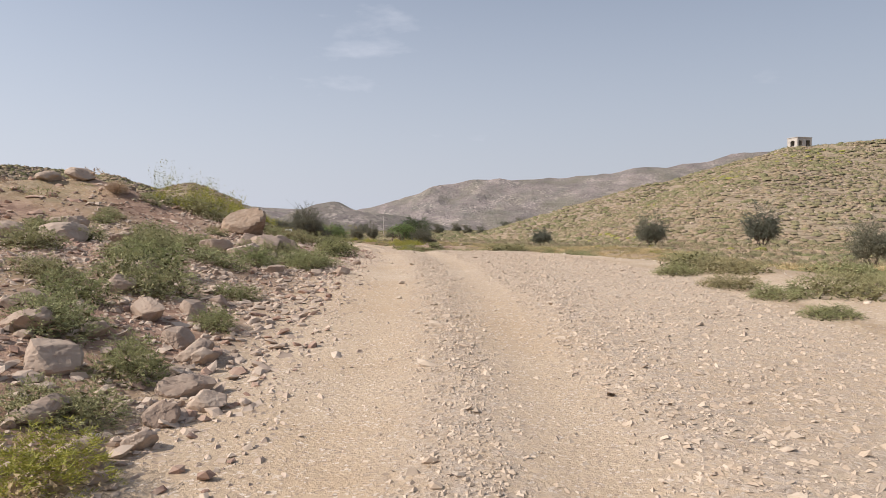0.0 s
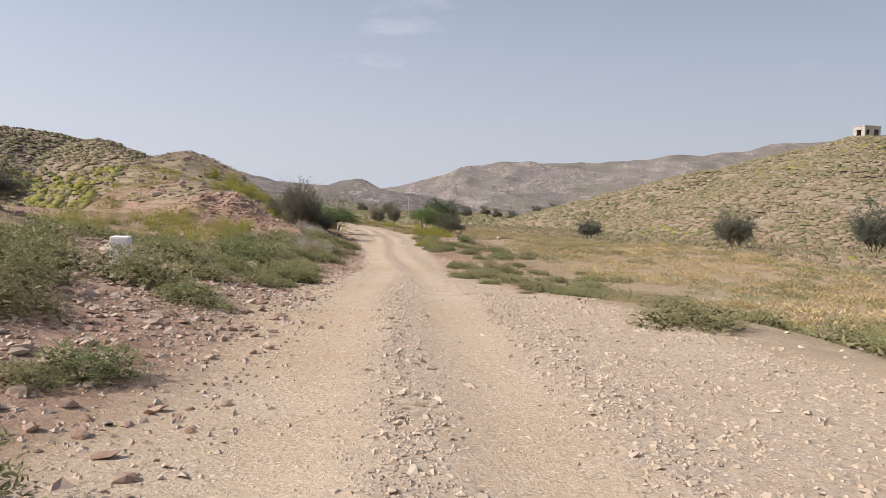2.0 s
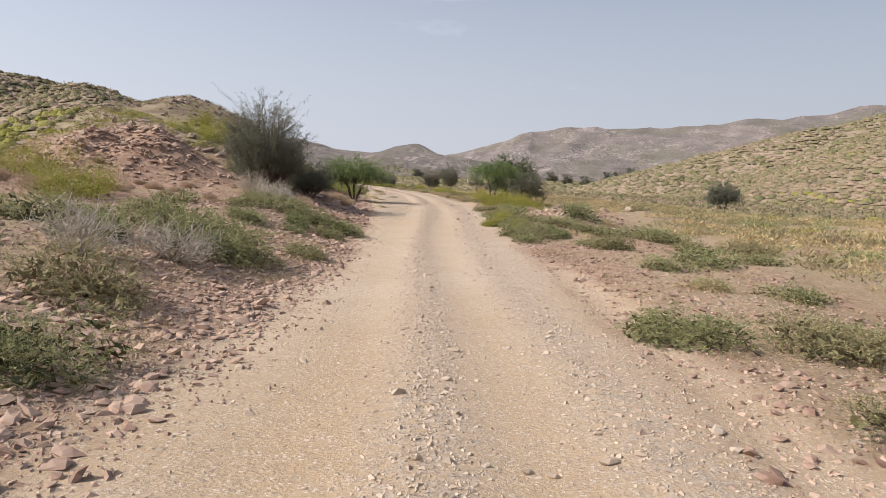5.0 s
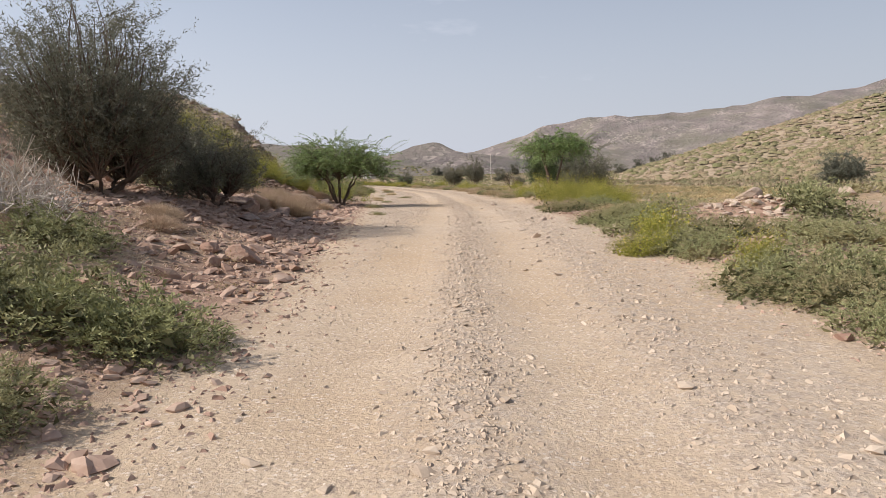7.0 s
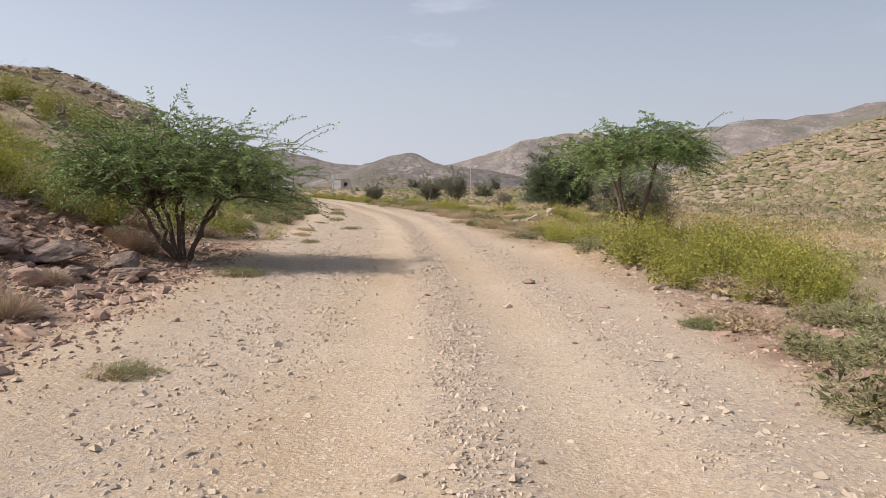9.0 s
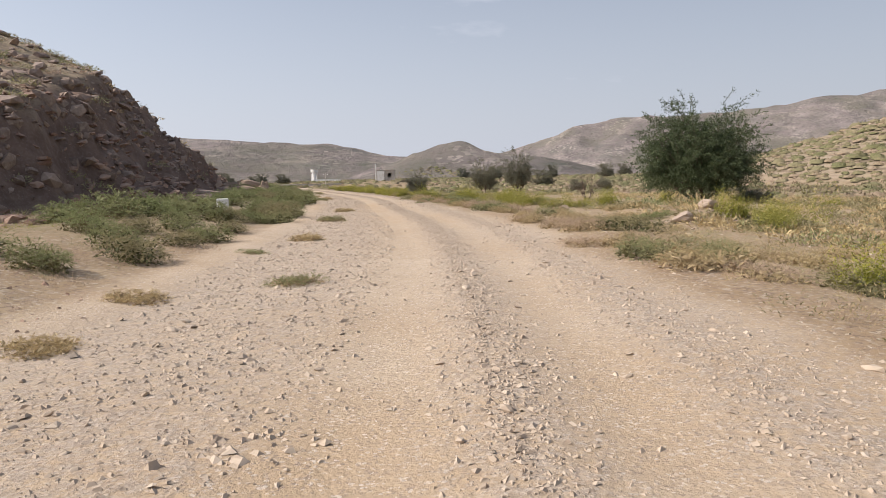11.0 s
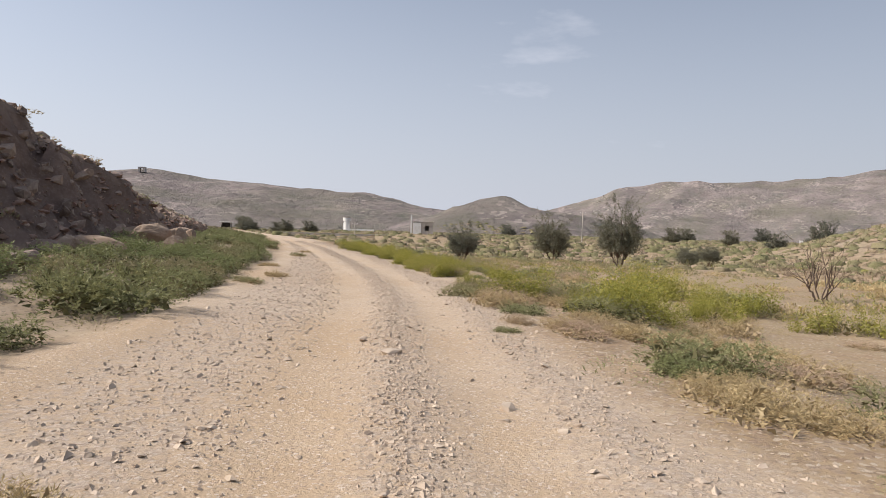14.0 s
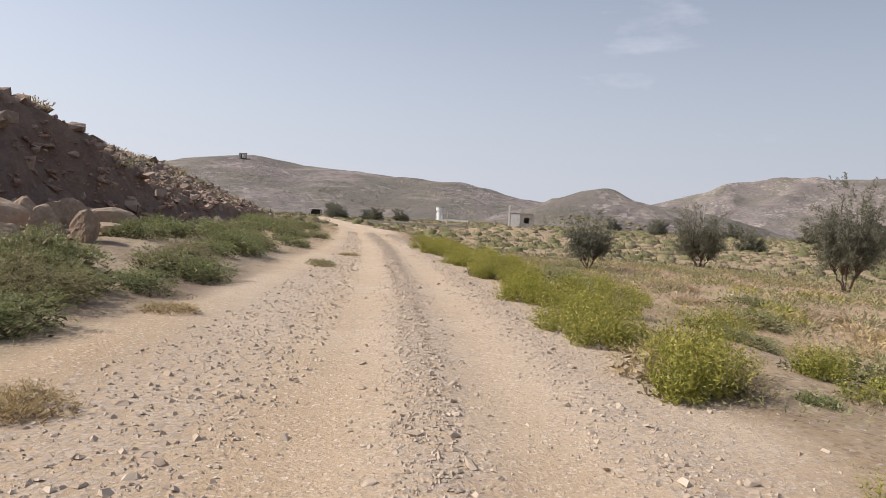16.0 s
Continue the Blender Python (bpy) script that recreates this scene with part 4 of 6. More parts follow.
def share(protos, points, label, category, group, size=(0.75, 1.25), squash=(0.8, 1.2)):
    for i, proto in enumerate(protos):
        own = points[i::len(protos)]
        if own:
            put_all(proto, spots(own, size, squash), label, category, group, lie=True)


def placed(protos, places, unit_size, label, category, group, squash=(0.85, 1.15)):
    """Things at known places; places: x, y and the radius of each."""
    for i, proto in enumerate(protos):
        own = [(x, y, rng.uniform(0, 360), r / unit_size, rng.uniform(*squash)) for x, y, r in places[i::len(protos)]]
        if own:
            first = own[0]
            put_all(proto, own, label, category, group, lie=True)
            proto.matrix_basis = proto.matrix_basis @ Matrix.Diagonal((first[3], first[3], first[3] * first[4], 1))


def near_far(seed, points, mat, label, group, R, H):
    """Shrubs close to the road have finer leaves than those farther off."""
    off = lambda p: max(float(road_left(p[1])) - p[0], p[0] - float(road_right(p[1])))
    close, away = [p for p in points if off(p) < 3.2], [p for p in points if off(p) >= 3.2]
    share([low_shrub(seed + i, R, H, 500, 0.032, mat if i else M_OLIVE, "shrub", None, 0.4, 13) for i in range(3)], close, label, "shrub", group, (0.7, 1.25))
    share([low_shrub(seed + i + 50, R * 1.08, H, 210, 0.068, mat, "shrub", None, 0.36, 10) for i in range(2)], away, label, "shrub", group, (0.75, 1.35))


KEEP_CLEAR = ((-6.3, 33.0, 1.1), (-5.6, 32.2, 0.8), (-27.4, 128.5, 1.0), (-26.4, 127.4, 0.9), (-26.0, 129.4, 0.9), (-42.0, 156.2, 2.2), (-44.2, 158.2, 2.2), (-39.6, 153.8, 1.6), (-37.6, 152.6, 1.4), (-36.9, 147.2, 1.6), (-39.6, 154.2, 1.7))
# low grey-green shrubs along the verges
first_shrubs = [(-2.3, 19.5), (-5.0, 17.0), (-6.5, 20.5), (-3.3, 15.5), (-5.6, 14.0), (-4.2, 14.2), (-7.4, 17.4), (-8.4, 22.0), (-6.0, 23.4)]
share([low_shrub(s + 30, 0.62, 0.40, 280, 0.040, None, "shrub", None, 0.36, 12) for s in range(3)], first_shrubs + verge(9, 12, 26, 1.5, 8.0, -1, 0.9, 1.1), "small grey-green shrub among heaped stones", "shrub", "small shrubs in the rubble", (0.65, 1.15))
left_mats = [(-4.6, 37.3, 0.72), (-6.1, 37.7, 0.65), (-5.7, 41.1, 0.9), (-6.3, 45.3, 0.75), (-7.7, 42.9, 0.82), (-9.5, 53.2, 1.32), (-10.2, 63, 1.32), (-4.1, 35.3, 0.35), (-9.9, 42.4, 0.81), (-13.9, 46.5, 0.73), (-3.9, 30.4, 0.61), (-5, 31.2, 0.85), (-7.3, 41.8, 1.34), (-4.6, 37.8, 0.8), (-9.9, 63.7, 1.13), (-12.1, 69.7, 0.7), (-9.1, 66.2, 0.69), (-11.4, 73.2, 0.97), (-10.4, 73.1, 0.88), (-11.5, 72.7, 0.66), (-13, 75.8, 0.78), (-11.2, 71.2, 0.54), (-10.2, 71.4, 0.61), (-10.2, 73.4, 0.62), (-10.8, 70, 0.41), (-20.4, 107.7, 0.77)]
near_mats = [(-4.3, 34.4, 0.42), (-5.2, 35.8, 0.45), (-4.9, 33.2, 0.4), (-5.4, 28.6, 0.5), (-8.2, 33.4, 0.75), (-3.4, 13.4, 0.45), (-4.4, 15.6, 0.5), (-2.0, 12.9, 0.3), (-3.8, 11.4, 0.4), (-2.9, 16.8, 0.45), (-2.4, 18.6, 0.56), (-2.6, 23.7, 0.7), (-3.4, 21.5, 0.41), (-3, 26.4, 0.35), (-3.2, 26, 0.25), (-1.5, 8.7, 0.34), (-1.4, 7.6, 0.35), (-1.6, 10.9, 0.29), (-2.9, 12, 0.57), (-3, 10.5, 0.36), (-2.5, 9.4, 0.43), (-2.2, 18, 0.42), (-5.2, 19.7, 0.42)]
left_shrubs = verge(8, 26, 34, 2.0, 7.0, -1, 0.9, 1.4) + verge(13, 36, 52, 2.5, 9.5, -1, 0.9, 1.5) + verge(12, 47, 62, 1.0, 9.0, -1, 1.0, 1.5) + verge(8, 60, 78, 3.0, 7.0, -1, 0.9, 1.3) + verge(5, 84, 98, 2.5, 7.0, -1, 1.0, 1.2)
near_far(0, left_shrubs, M_SHRUB, "low grey-green sprawling shrub on the stony road bank", "low shrubs on the road bank", 0.9, 0.55)
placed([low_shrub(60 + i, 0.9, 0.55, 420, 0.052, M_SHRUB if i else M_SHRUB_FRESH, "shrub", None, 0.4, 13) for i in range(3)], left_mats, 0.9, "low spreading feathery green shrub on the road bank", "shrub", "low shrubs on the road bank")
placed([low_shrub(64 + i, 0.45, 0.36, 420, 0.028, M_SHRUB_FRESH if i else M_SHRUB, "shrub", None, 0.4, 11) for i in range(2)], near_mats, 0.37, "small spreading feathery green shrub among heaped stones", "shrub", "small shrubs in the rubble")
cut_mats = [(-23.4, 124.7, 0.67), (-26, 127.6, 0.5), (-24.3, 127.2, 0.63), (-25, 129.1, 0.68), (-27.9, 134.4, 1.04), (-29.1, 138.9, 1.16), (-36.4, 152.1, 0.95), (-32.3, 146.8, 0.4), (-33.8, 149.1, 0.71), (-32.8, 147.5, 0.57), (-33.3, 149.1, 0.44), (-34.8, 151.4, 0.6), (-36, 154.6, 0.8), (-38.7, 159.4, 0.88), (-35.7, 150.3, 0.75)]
bank_shrubs = verge(16, 108, 128, 0.5, 4.5, -1, 1.0, 1.15) + verge(48, 118, 150, 0.5, 6.0, -1, 0.9, 1.15) + verge(54, 140, 178, 0.6, 6.5, -1, 0.9, 1.15) + verge(12, 178, 190, 0.8, 6.0, -1, 0.8, 1.1)
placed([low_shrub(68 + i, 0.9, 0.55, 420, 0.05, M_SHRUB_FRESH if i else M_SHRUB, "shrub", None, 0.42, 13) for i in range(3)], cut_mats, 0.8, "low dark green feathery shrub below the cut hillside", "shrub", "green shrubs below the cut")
near_far(5, bank_shrubs, M_SHRUB_FRESH, "low green spreading shrub below the cut hillside", "green shrubs below the cut", 0.68, 0.52)
right_shrubs = [(6.6, 17.4), (7.0, 13.8), (6.4, 19.4), (7.6, 12.2), (8.4, 14.6), (9.5, 18.5), (0.8, 50.9), (2.4, 39.9), (5.6, 39.2), (5.8, 31.1), (2.9, 31.3), (3.6, 34.5), (5.1, 34.1), (6.1, 33.0),
                (1.3, 43.9), (1.9, 38.9), (3.3, 42.0), (-0.2, 47.6), (5.0, 44.2), (1.3, 74.7), (10.9, 72.9), (0.8, 70.5), (-4.3, 76.3), (-1.3, 77.1), (2.6, 71.8), (0.2, 78.9), (7.7, 90.0), (-5.2, 83.5)]
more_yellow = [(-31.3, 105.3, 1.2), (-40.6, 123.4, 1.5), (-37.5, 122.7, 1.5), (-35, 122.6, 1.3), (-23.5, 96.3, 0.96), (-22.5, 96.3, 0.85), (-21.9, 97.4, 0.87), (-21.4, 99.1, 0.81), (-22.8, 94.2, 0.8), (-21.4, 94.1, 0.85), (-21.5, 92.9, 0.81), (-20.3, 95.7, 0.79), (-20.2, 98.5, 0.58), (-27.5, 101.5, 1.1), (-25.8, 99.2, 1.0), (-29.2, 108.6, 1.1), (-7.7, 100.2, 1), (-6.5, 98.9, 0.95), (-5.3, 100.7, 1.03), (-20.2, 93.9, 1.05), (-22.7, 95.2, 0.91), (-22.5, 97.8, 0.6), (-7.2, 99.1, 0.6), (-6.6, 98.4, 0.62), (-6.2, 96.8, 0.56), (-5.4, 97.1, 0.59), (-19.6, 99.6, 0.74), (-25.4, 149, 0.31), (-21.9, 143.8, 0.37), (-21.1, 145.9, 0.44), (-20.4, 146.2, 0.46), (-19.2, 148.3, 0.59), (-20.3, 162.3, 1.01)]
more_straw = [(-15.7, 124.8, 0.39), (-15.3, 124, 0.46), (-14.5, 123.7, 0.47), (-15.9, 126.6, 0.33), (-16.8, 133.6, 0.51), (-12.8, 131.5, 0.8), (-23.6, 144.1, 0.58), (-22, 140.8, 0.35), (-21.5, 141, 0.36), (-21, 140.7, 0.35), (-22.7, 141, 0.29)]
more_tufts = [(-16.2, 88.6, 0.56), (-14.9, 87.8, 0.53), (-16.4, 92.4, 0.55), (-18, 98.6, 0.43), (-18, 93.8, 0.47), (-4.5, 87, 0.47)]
right_more = [(-5.9, 84.7), (-5.4, 81.9), (-4.9, 78.4), (-4.5, 76.0), (-5.6, 83.3), (-1.6, 73.7), (-0.5, 68.4), (-4.0, 75.6), (-24.6, 145.2), (-22.6, 145.8), (-4.4, 80.2), (-3.4, 78.1), (-2.4, 77.4), (-6.2, 94.7), (-5.0, 94.0), (-5.8, 92.6), (-4.6, 91.8), (-12.7, 116.4), (-11.6, 117.4), (-12.9, 121.1), (-12.2, 132.6), (-15.0, 128.1), (-11.8, 133.7), (-18.3, 136.6),
              (-17.3, 133.5), (-17.8, 132.2), (-20.0, 138.4), (-23.4, 147.2), (-22.2, 148.5), (-21.4, 143.6), (-26.4, 155.9), (-24.5, 155.3), (-26.3, 163.2)]
right_wild = verge(12, 34, 60, 1.0, 10, 1, 1.2, 1.4) + verge(10, 60, 100, 1.2, 10, 1, 1.1, 1.4) + verge(12, 108, 190, 1.5, 12, 1, 1.2, 1.5)
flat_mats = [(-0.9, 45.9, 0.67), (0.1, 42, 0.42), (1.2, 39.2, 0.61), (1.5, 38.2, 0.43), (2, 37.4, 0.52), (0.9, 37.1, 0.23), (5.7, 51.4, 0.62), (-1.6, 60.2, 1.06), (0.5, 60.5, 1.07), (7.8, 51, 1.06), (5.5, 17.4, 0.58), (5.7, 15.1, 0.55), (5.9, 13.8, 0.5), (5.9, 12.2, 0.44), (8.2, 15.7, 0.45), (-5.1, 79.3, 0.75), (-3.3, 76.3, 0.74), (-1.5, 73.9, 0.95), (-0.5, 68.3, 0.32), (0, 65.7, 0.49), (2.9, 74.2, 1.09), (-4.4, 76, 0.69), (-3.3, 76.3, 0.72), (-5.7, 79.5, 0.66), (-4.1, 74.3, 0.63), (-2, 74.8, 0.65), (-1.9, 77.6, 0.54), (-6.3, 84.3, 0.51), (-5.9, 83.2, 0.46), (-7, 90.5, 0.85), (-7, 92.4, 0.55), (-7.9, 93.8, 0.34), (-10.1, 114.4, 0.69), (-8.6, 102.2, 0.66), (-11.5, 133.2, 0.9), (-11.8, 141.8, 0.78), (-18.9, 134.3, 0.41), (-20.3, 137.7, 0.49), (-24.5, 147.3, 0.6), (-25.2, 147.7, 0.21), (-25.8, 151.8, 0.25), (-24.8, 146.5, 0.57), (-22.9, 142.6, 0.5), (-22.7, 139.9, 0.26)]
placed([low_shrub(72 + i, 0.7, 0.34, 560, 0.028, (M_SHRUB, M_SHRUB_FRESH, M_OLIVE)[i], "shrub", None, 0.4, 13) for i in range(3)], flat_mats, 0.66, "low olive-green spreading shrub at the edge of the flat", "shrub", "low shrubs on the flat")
near_far(11, right_shrubs + right_more + right_wild, M_SHRUB, "low olive-green shrub on the dry flat beside the road", "low shrubs on the flat", 0.9, 0.42)

# small tough clumps in the gravel
clumps = [(-17.6, 113.2), (-18.3, 109.4), (-13.1, 90.6), (-20.1, 119.4), (-20.0, 116.6), (-18.9, 111.6), (-22.0, 125.9), (-23.9, 132.2), (-30.3, 145.4), (-30.9, 147.8), (-36.6, 160.4), (-33.3, 151.6), (-15.2, 97.5), (-38.6, 165.0), (-17.0, 106.5)]
share([dry_bush(3, 0.42, 0.14, M_SHRUB, "grass_clump", 110), dry_bush(4, 0.42, 0.13, M_DRY, "grass_clump", 110)], clumps, "small flattened grass clump growing in road gravel", "grass clump", "clumps in the gravel", (0.7, 1.3))

# yellow-flowering bushes
flowers = [(-21.3, 154.2), (-21.3, 144.6), (-20.6, 145.2), (-20.9, 143.8), (-21.0, 146.2), (-6.9, 97.9), (-6.7, 98.6), (-6.1, 97.4), (-7.6, 101.0), (-6.0, 100.2), (-5.2, 98.9), (-7.0, 103.9), (-8.4, 105.6), (-4.9, 100.8), (-6.6, 102.2), (-5.5, 102.4), (-9.2, 108.4), (-8.9, 107.0),
           (-8.9, 131.7), (-8.3, 128.5), (-7.4, 130.4), (-9.5, 150.3), (-12.9, 148.9), (-14.4, 147.6), (-19.8, 154.1), (-18.6, 152.4), (-19.0, 150.0), (-17.6, 150.8), (-20.6, 156.8), (-16.0, 148.8), (-23.6, 145.6), (-9.8, 114.1)]
hedge = [(-5.5, 79.2), (-4.5, 77.2), (-5.2, 80.0)] + [(float(road_right(y)) + 0.3 + 0.3 * math.sin(y * 1.7), y) for y in np.arange(151.3, 173, 0.42)] + verge(30, 152, 184, 0.5, 5.0, 1, 1.0, 0.8)
left_flowers = verge(26, 44, 78, 7.5, 18, -1, 1.0, 1.5) + verge(20, 90, 104, 4.5, 14, -1, 1.0, 1.5) + [(-21.4, 101.4), (-22.6, 103.0), (-20.3, 104.4), (-19.6, 106.4), (-8.4, 27.5), (-9.6, 30.5)]
share([flower_bush(s, 0.75, 0.85, 170, 0.056) for s in range(3)], flowers, "upright yellow-green bush with small yellow flowers", "bush", "flowering bushes", (1.1, 1.5))
share([flower_bush(s + 4, 0.55, 0.42, 170, 0.045) for s in range(2)], hedge, "yellow-green flowering plant in a strip along the gravel edge", "bush", "plants along the road edge", (0.8, 1.25))
share([flower_bush(s + 8, 0.8, 0.85, 130, 0.06) for s in range(2)], left_flowers, "yellow-green bush on the stony slope", "bush", "bushes on the slope", (1.0, 1.7))

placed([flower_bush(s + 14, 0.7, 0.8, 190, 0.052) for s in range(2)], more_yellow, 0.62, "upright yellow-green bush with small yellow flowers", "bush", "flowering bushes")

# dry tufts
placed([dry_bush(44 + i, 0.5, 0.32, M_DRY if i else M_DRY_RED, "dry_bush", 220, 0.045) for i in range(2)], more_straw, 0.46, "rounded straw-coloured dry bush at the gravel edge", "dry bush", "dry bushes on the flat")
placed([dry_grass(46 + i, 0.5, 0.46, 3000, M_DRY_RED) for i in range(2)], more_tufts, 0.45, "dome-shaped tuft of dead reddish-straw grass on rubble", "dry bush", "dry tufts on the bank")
share([dry_bush(41, 0.62, 0.46, M_DRY, "dry_bush", 230, 0.05)], [(-23.5, 143.4)], "rounded straw-yellow dry bush at the gravel edge", "dry bush", "")
share([dry_bush(40, 0.40, 0.36, M_YELLOW_LEAF)], [(-1.0, 6.6)], "small yellowing bush at the road edge", "dry bush", "")
dry_left = [(-19.4, 70.5), (-20.8, 72.2), (-18.6, 73.4), (-21.6, 74.6), (-19.8, 75.8), (-18.0, 76.4), (-22.4, 76.8), (-20.6, 78.0), (-17.4, 74.6), (-22.8, 72.8), (-19.0, 79.2), (-23.4, 79.4), (-15.2, 72.2), (-14.7, 73.2), (-13.8, 79.3), (-14.1, 86.0), (-14.9, 88.0), (-16.7, 92.8), (-15.3, 87.0), (-18.4, 98.7), (-15.6, 92.3), (-17.2, 90.4), (-9.6, 24.8)] + verge(14, 72, 100, 2.0, 9.0, -1, 1.0, 1.2) + verge(6, 100, 114, 1.5, 5, -1)
share([dry_grass(1, 0.6, 0.55, 3200, M_DRY_RED), dry_grass(2, 0.55, 0.48, 3000, M_DRY_RED), dry_grass(12, 0.6, 0.42, 2800, M_DRY_RED)], dry_left + [(-15.9, 91.0), (-16.8, 94.6), (-17.6, 93.6), (-15.0, 89.4), (-16.4, 88.6), (-14.8, 85.0), (-18.6, 92.0), (-17.8, 89.8), (-19.6, 94.0)], "dome-shaped tuft of dead reddish-straw grass on rubble", "dry bush", "dry tufts on the bank", (0.5, 0.95))
dry_right = [(-5.4, 90.9), (-7.3, 93.9), (-13.0, 117.8), (-12.0, 115.2), (-14.0, 120.9), (-14.4, 124.6), (-12.4, 128.3), (-17.8, 133.9), (-19.2, 135.8), (-22.6, 144.7), (-21.6, 146.0), (-22.4, 150.7), (-22.8, 153.4), (-15.8, 130.6)] + verge(44, 112, 175, 1.0, 12, 1, 1.1, 1.0) + verge(16, 36, 100, 2.0, 14, 1, 1.0, 1.0) + verge(40, 114, 152, 0.3, 4.5, 1, 1.0, 0.85)
share([dry_bush(6, 0.75, 0.34, M_DRY), dry_bush(7, 0.7, 0.28, M_DRY_RED), dry_bush(8, 0.6, 0.26, M_DRY)], dry_right, "straw-coloured dry bush on bare sandy ground", "dry bush", "dry bushes on the flat", (0.7, 1.3))
share([bare_shrub(9, 1.0, 0.9), bare_shrub(10, 0.95, 0.6)], [(-15.2, 77.3), (-9.8, 61.6), (-10.6, 60.2), (-13.9, 76.0)], "bleached leafless dead shrub with tangled pale twigs", "dead shrub", "dead shrubs", (0.9, 1.1))

# ---- trees ----
def plant(proto, x, y, label, turn=0, size=1.0, group=""):
    put_all(proto, [(x, y, turn, size, 1.0)], label, "tree", group)
    return proto


plant(umbrella_tree(21, 3.4, 6.8, 0.95, M_TREE_LEAF, 7, 96, 1300, 40, 0.085, 0.036, 26, 0.3), -17.3, 99.15, "spreading green thorn tree with many thin stems and feathery leaves")
plant(umbrella_tree(33, 3.35, 5.2, 1.7, M_TREE_LEAF, 3, 64, 800, 40, 0.08, 0.032, 14, 0.45), -7.75, 102.6, "rounded green thorn tree with drooping feathery branches")
plant(tree(45, 4.4, 4.5, 0.25, 2300, 44, 0.085, 0.024, M_TAMARISK, 7, 0.95, 0.12, 16, "tamarisk_tree"), -16.3, 81.2, "tall grey-green feathery tamarisk with wispy upright shoots")
plant(tree(51, 5.7, 6.8, 0.6, 2000, 48, 0.14, 0.05, M_ACACIA, 7, 0.35, 0.25, 10, "acacia_tree"), -8.5, 143.0, "large dark grey-green dense thorn tree on a stony rise")
dark = tree(57, 4.2, 4.0, 0.6, 640, 40, 0.13, 0.04, M_TAMARISK, 5, 0.4, 0.2, 14, "thorn_tree")
put_all(dark, [(-6.0, 118.0, 0, 1, 1), (-34.9, 186.3, 40, 0.78, 1.1), (-29.8, 205.7, 150, 1.2, 1.1), (-22.2, 181.0, 250, 0.95, 1.3), (27.3, 102.6, 80, 1.35, 0.95), (42.3, 102.4, 200, 1.45, 1.1)], "dark grey-green bushy thorn tree on the dry flat", "tree", "thorn trees on the flat")
round_tree = tree(63, 3.8, 4.6, 0.9, 520, 38, 0.15, 0.05, M_TAMARISK, 4, 0.3, 0.15, 10, "thorn_tree")
put_all(round_tree, [(15.0, 131.5, 0, 1, 1), (-16.5, 199.0, 60, 0.6, 1.0), (-13.0, 216.0, 200, 0.7, 1.0), (23.9, 43.1, 30, 0.75, 1.1)], "rounded grey-green thorn tree with a short trunk", "tree", "thorn trees on the flat")
bare = tree(71, 2.6, 3.2, 0.5, 240, 10, 0.05, 0.010, M_DRY_RED, 6, 0.5, 0.05, 14, "bare_tree", 0.035)
put_all(bare, [(-14.4, 158.0, 0, 1, 1), (-4.5, 119.5, 80, 0.9, 1)], "nearly leafless brown thorn bush", "tree", "bare thorn bushes")
small = tree(77, 1.9, 2.6, 0.2, 560, 40, 0.08, 0.022, M_TAMARISK, 5, 0.5, 0.1, 14, "tamarisk_bush")
put_all(small, [(-14.9, 83.2, 0, 1, 1), (-16.8, 84.6, 90, 1.1, 0.9), (-12.4, 37.6, 200, 1.0, 0.7), (-5.5, 145.5, 30, 1.0, 0.7), (-22.5, 94.5, 70, 1.1, 1)], "dark bushy tamarisk beside the rubble bank", "bush", "small tamarisk bushes")
far_tree = tree(83, 4.2, 5.2, 0.15, 300, 26, 0.32, 0.085, M_TAMARISK, 4, 0.4, 0.15, 16, "distant_tree", 0.09)
far_spots = [(-26, 262, 0, 1, 1), (8, 300, 0, 1.0, 1.0), (20, 318, 30, 1.1, 1.2), (27, 341, 60, 1.3, 1.5), (38, 362, 90, 0.9, 1.0), (2, 330, 10, 1.0, 1.1), (-12, 345, 20, 1.2, 1.0), (-30, 352, 40, 1.0, 1.2), (-48, 340, 70, 1.1, 1.0), (-52, 372, 120, 1.2, 1.0), (-4, 410, 0, 1.3, 1.0), (25, 430, 0, 1.3, 1.2),
             (-122, 335, 0, 1.1, 0.9), (-128, 330, 80, 1.2, 0.9), (-134, 336, 50, 1.1, 0.8), (-141, 330, 10, 1.3, 0.9), (-147, 338, 0, 1.2, 1.0), (-137, 322, 40, 1.0, 0.8), (-152, 345, 20, 1.2, 0.9), (-70, 400, 0, 1.2, 1.0)]
put_all(far_tree, far_spots, "dark green tree far off on the plain", "tree", "distant trees")


# ---- loose stones ----
def stuff(name, me, label, category):
    return tagged(new(name, me), label, category, kind="stuff")


def band(n, y0, y1):
    """Gravel lies thick in ridges between the wheel tracks and at the edges, thin in the tracks."""
    y = rng.uniform(y0, y1, n)
    pick = rng.uniform(size=n)
    lat = np.where(pick < 0.26, rng.normal(0.22, 0.25, n), np.where(pick < 0.46, rng.normal(1.95, 0.42, n), np.where(pick < 0.64, rng.uniform(-5.5, 4.5, n), rng.uniform(-6.0, -1.1, n))))
    x = track(y) + ridge_shift(y) + lat
    keep = (x > road_left(y) + 0.7 * rng.uniform(0.2, 1.6, n) + np.where(y > 84, 0.3, 0.0)) & (x < road_right(y) + 0.9)
    return x[keep], y[keep]


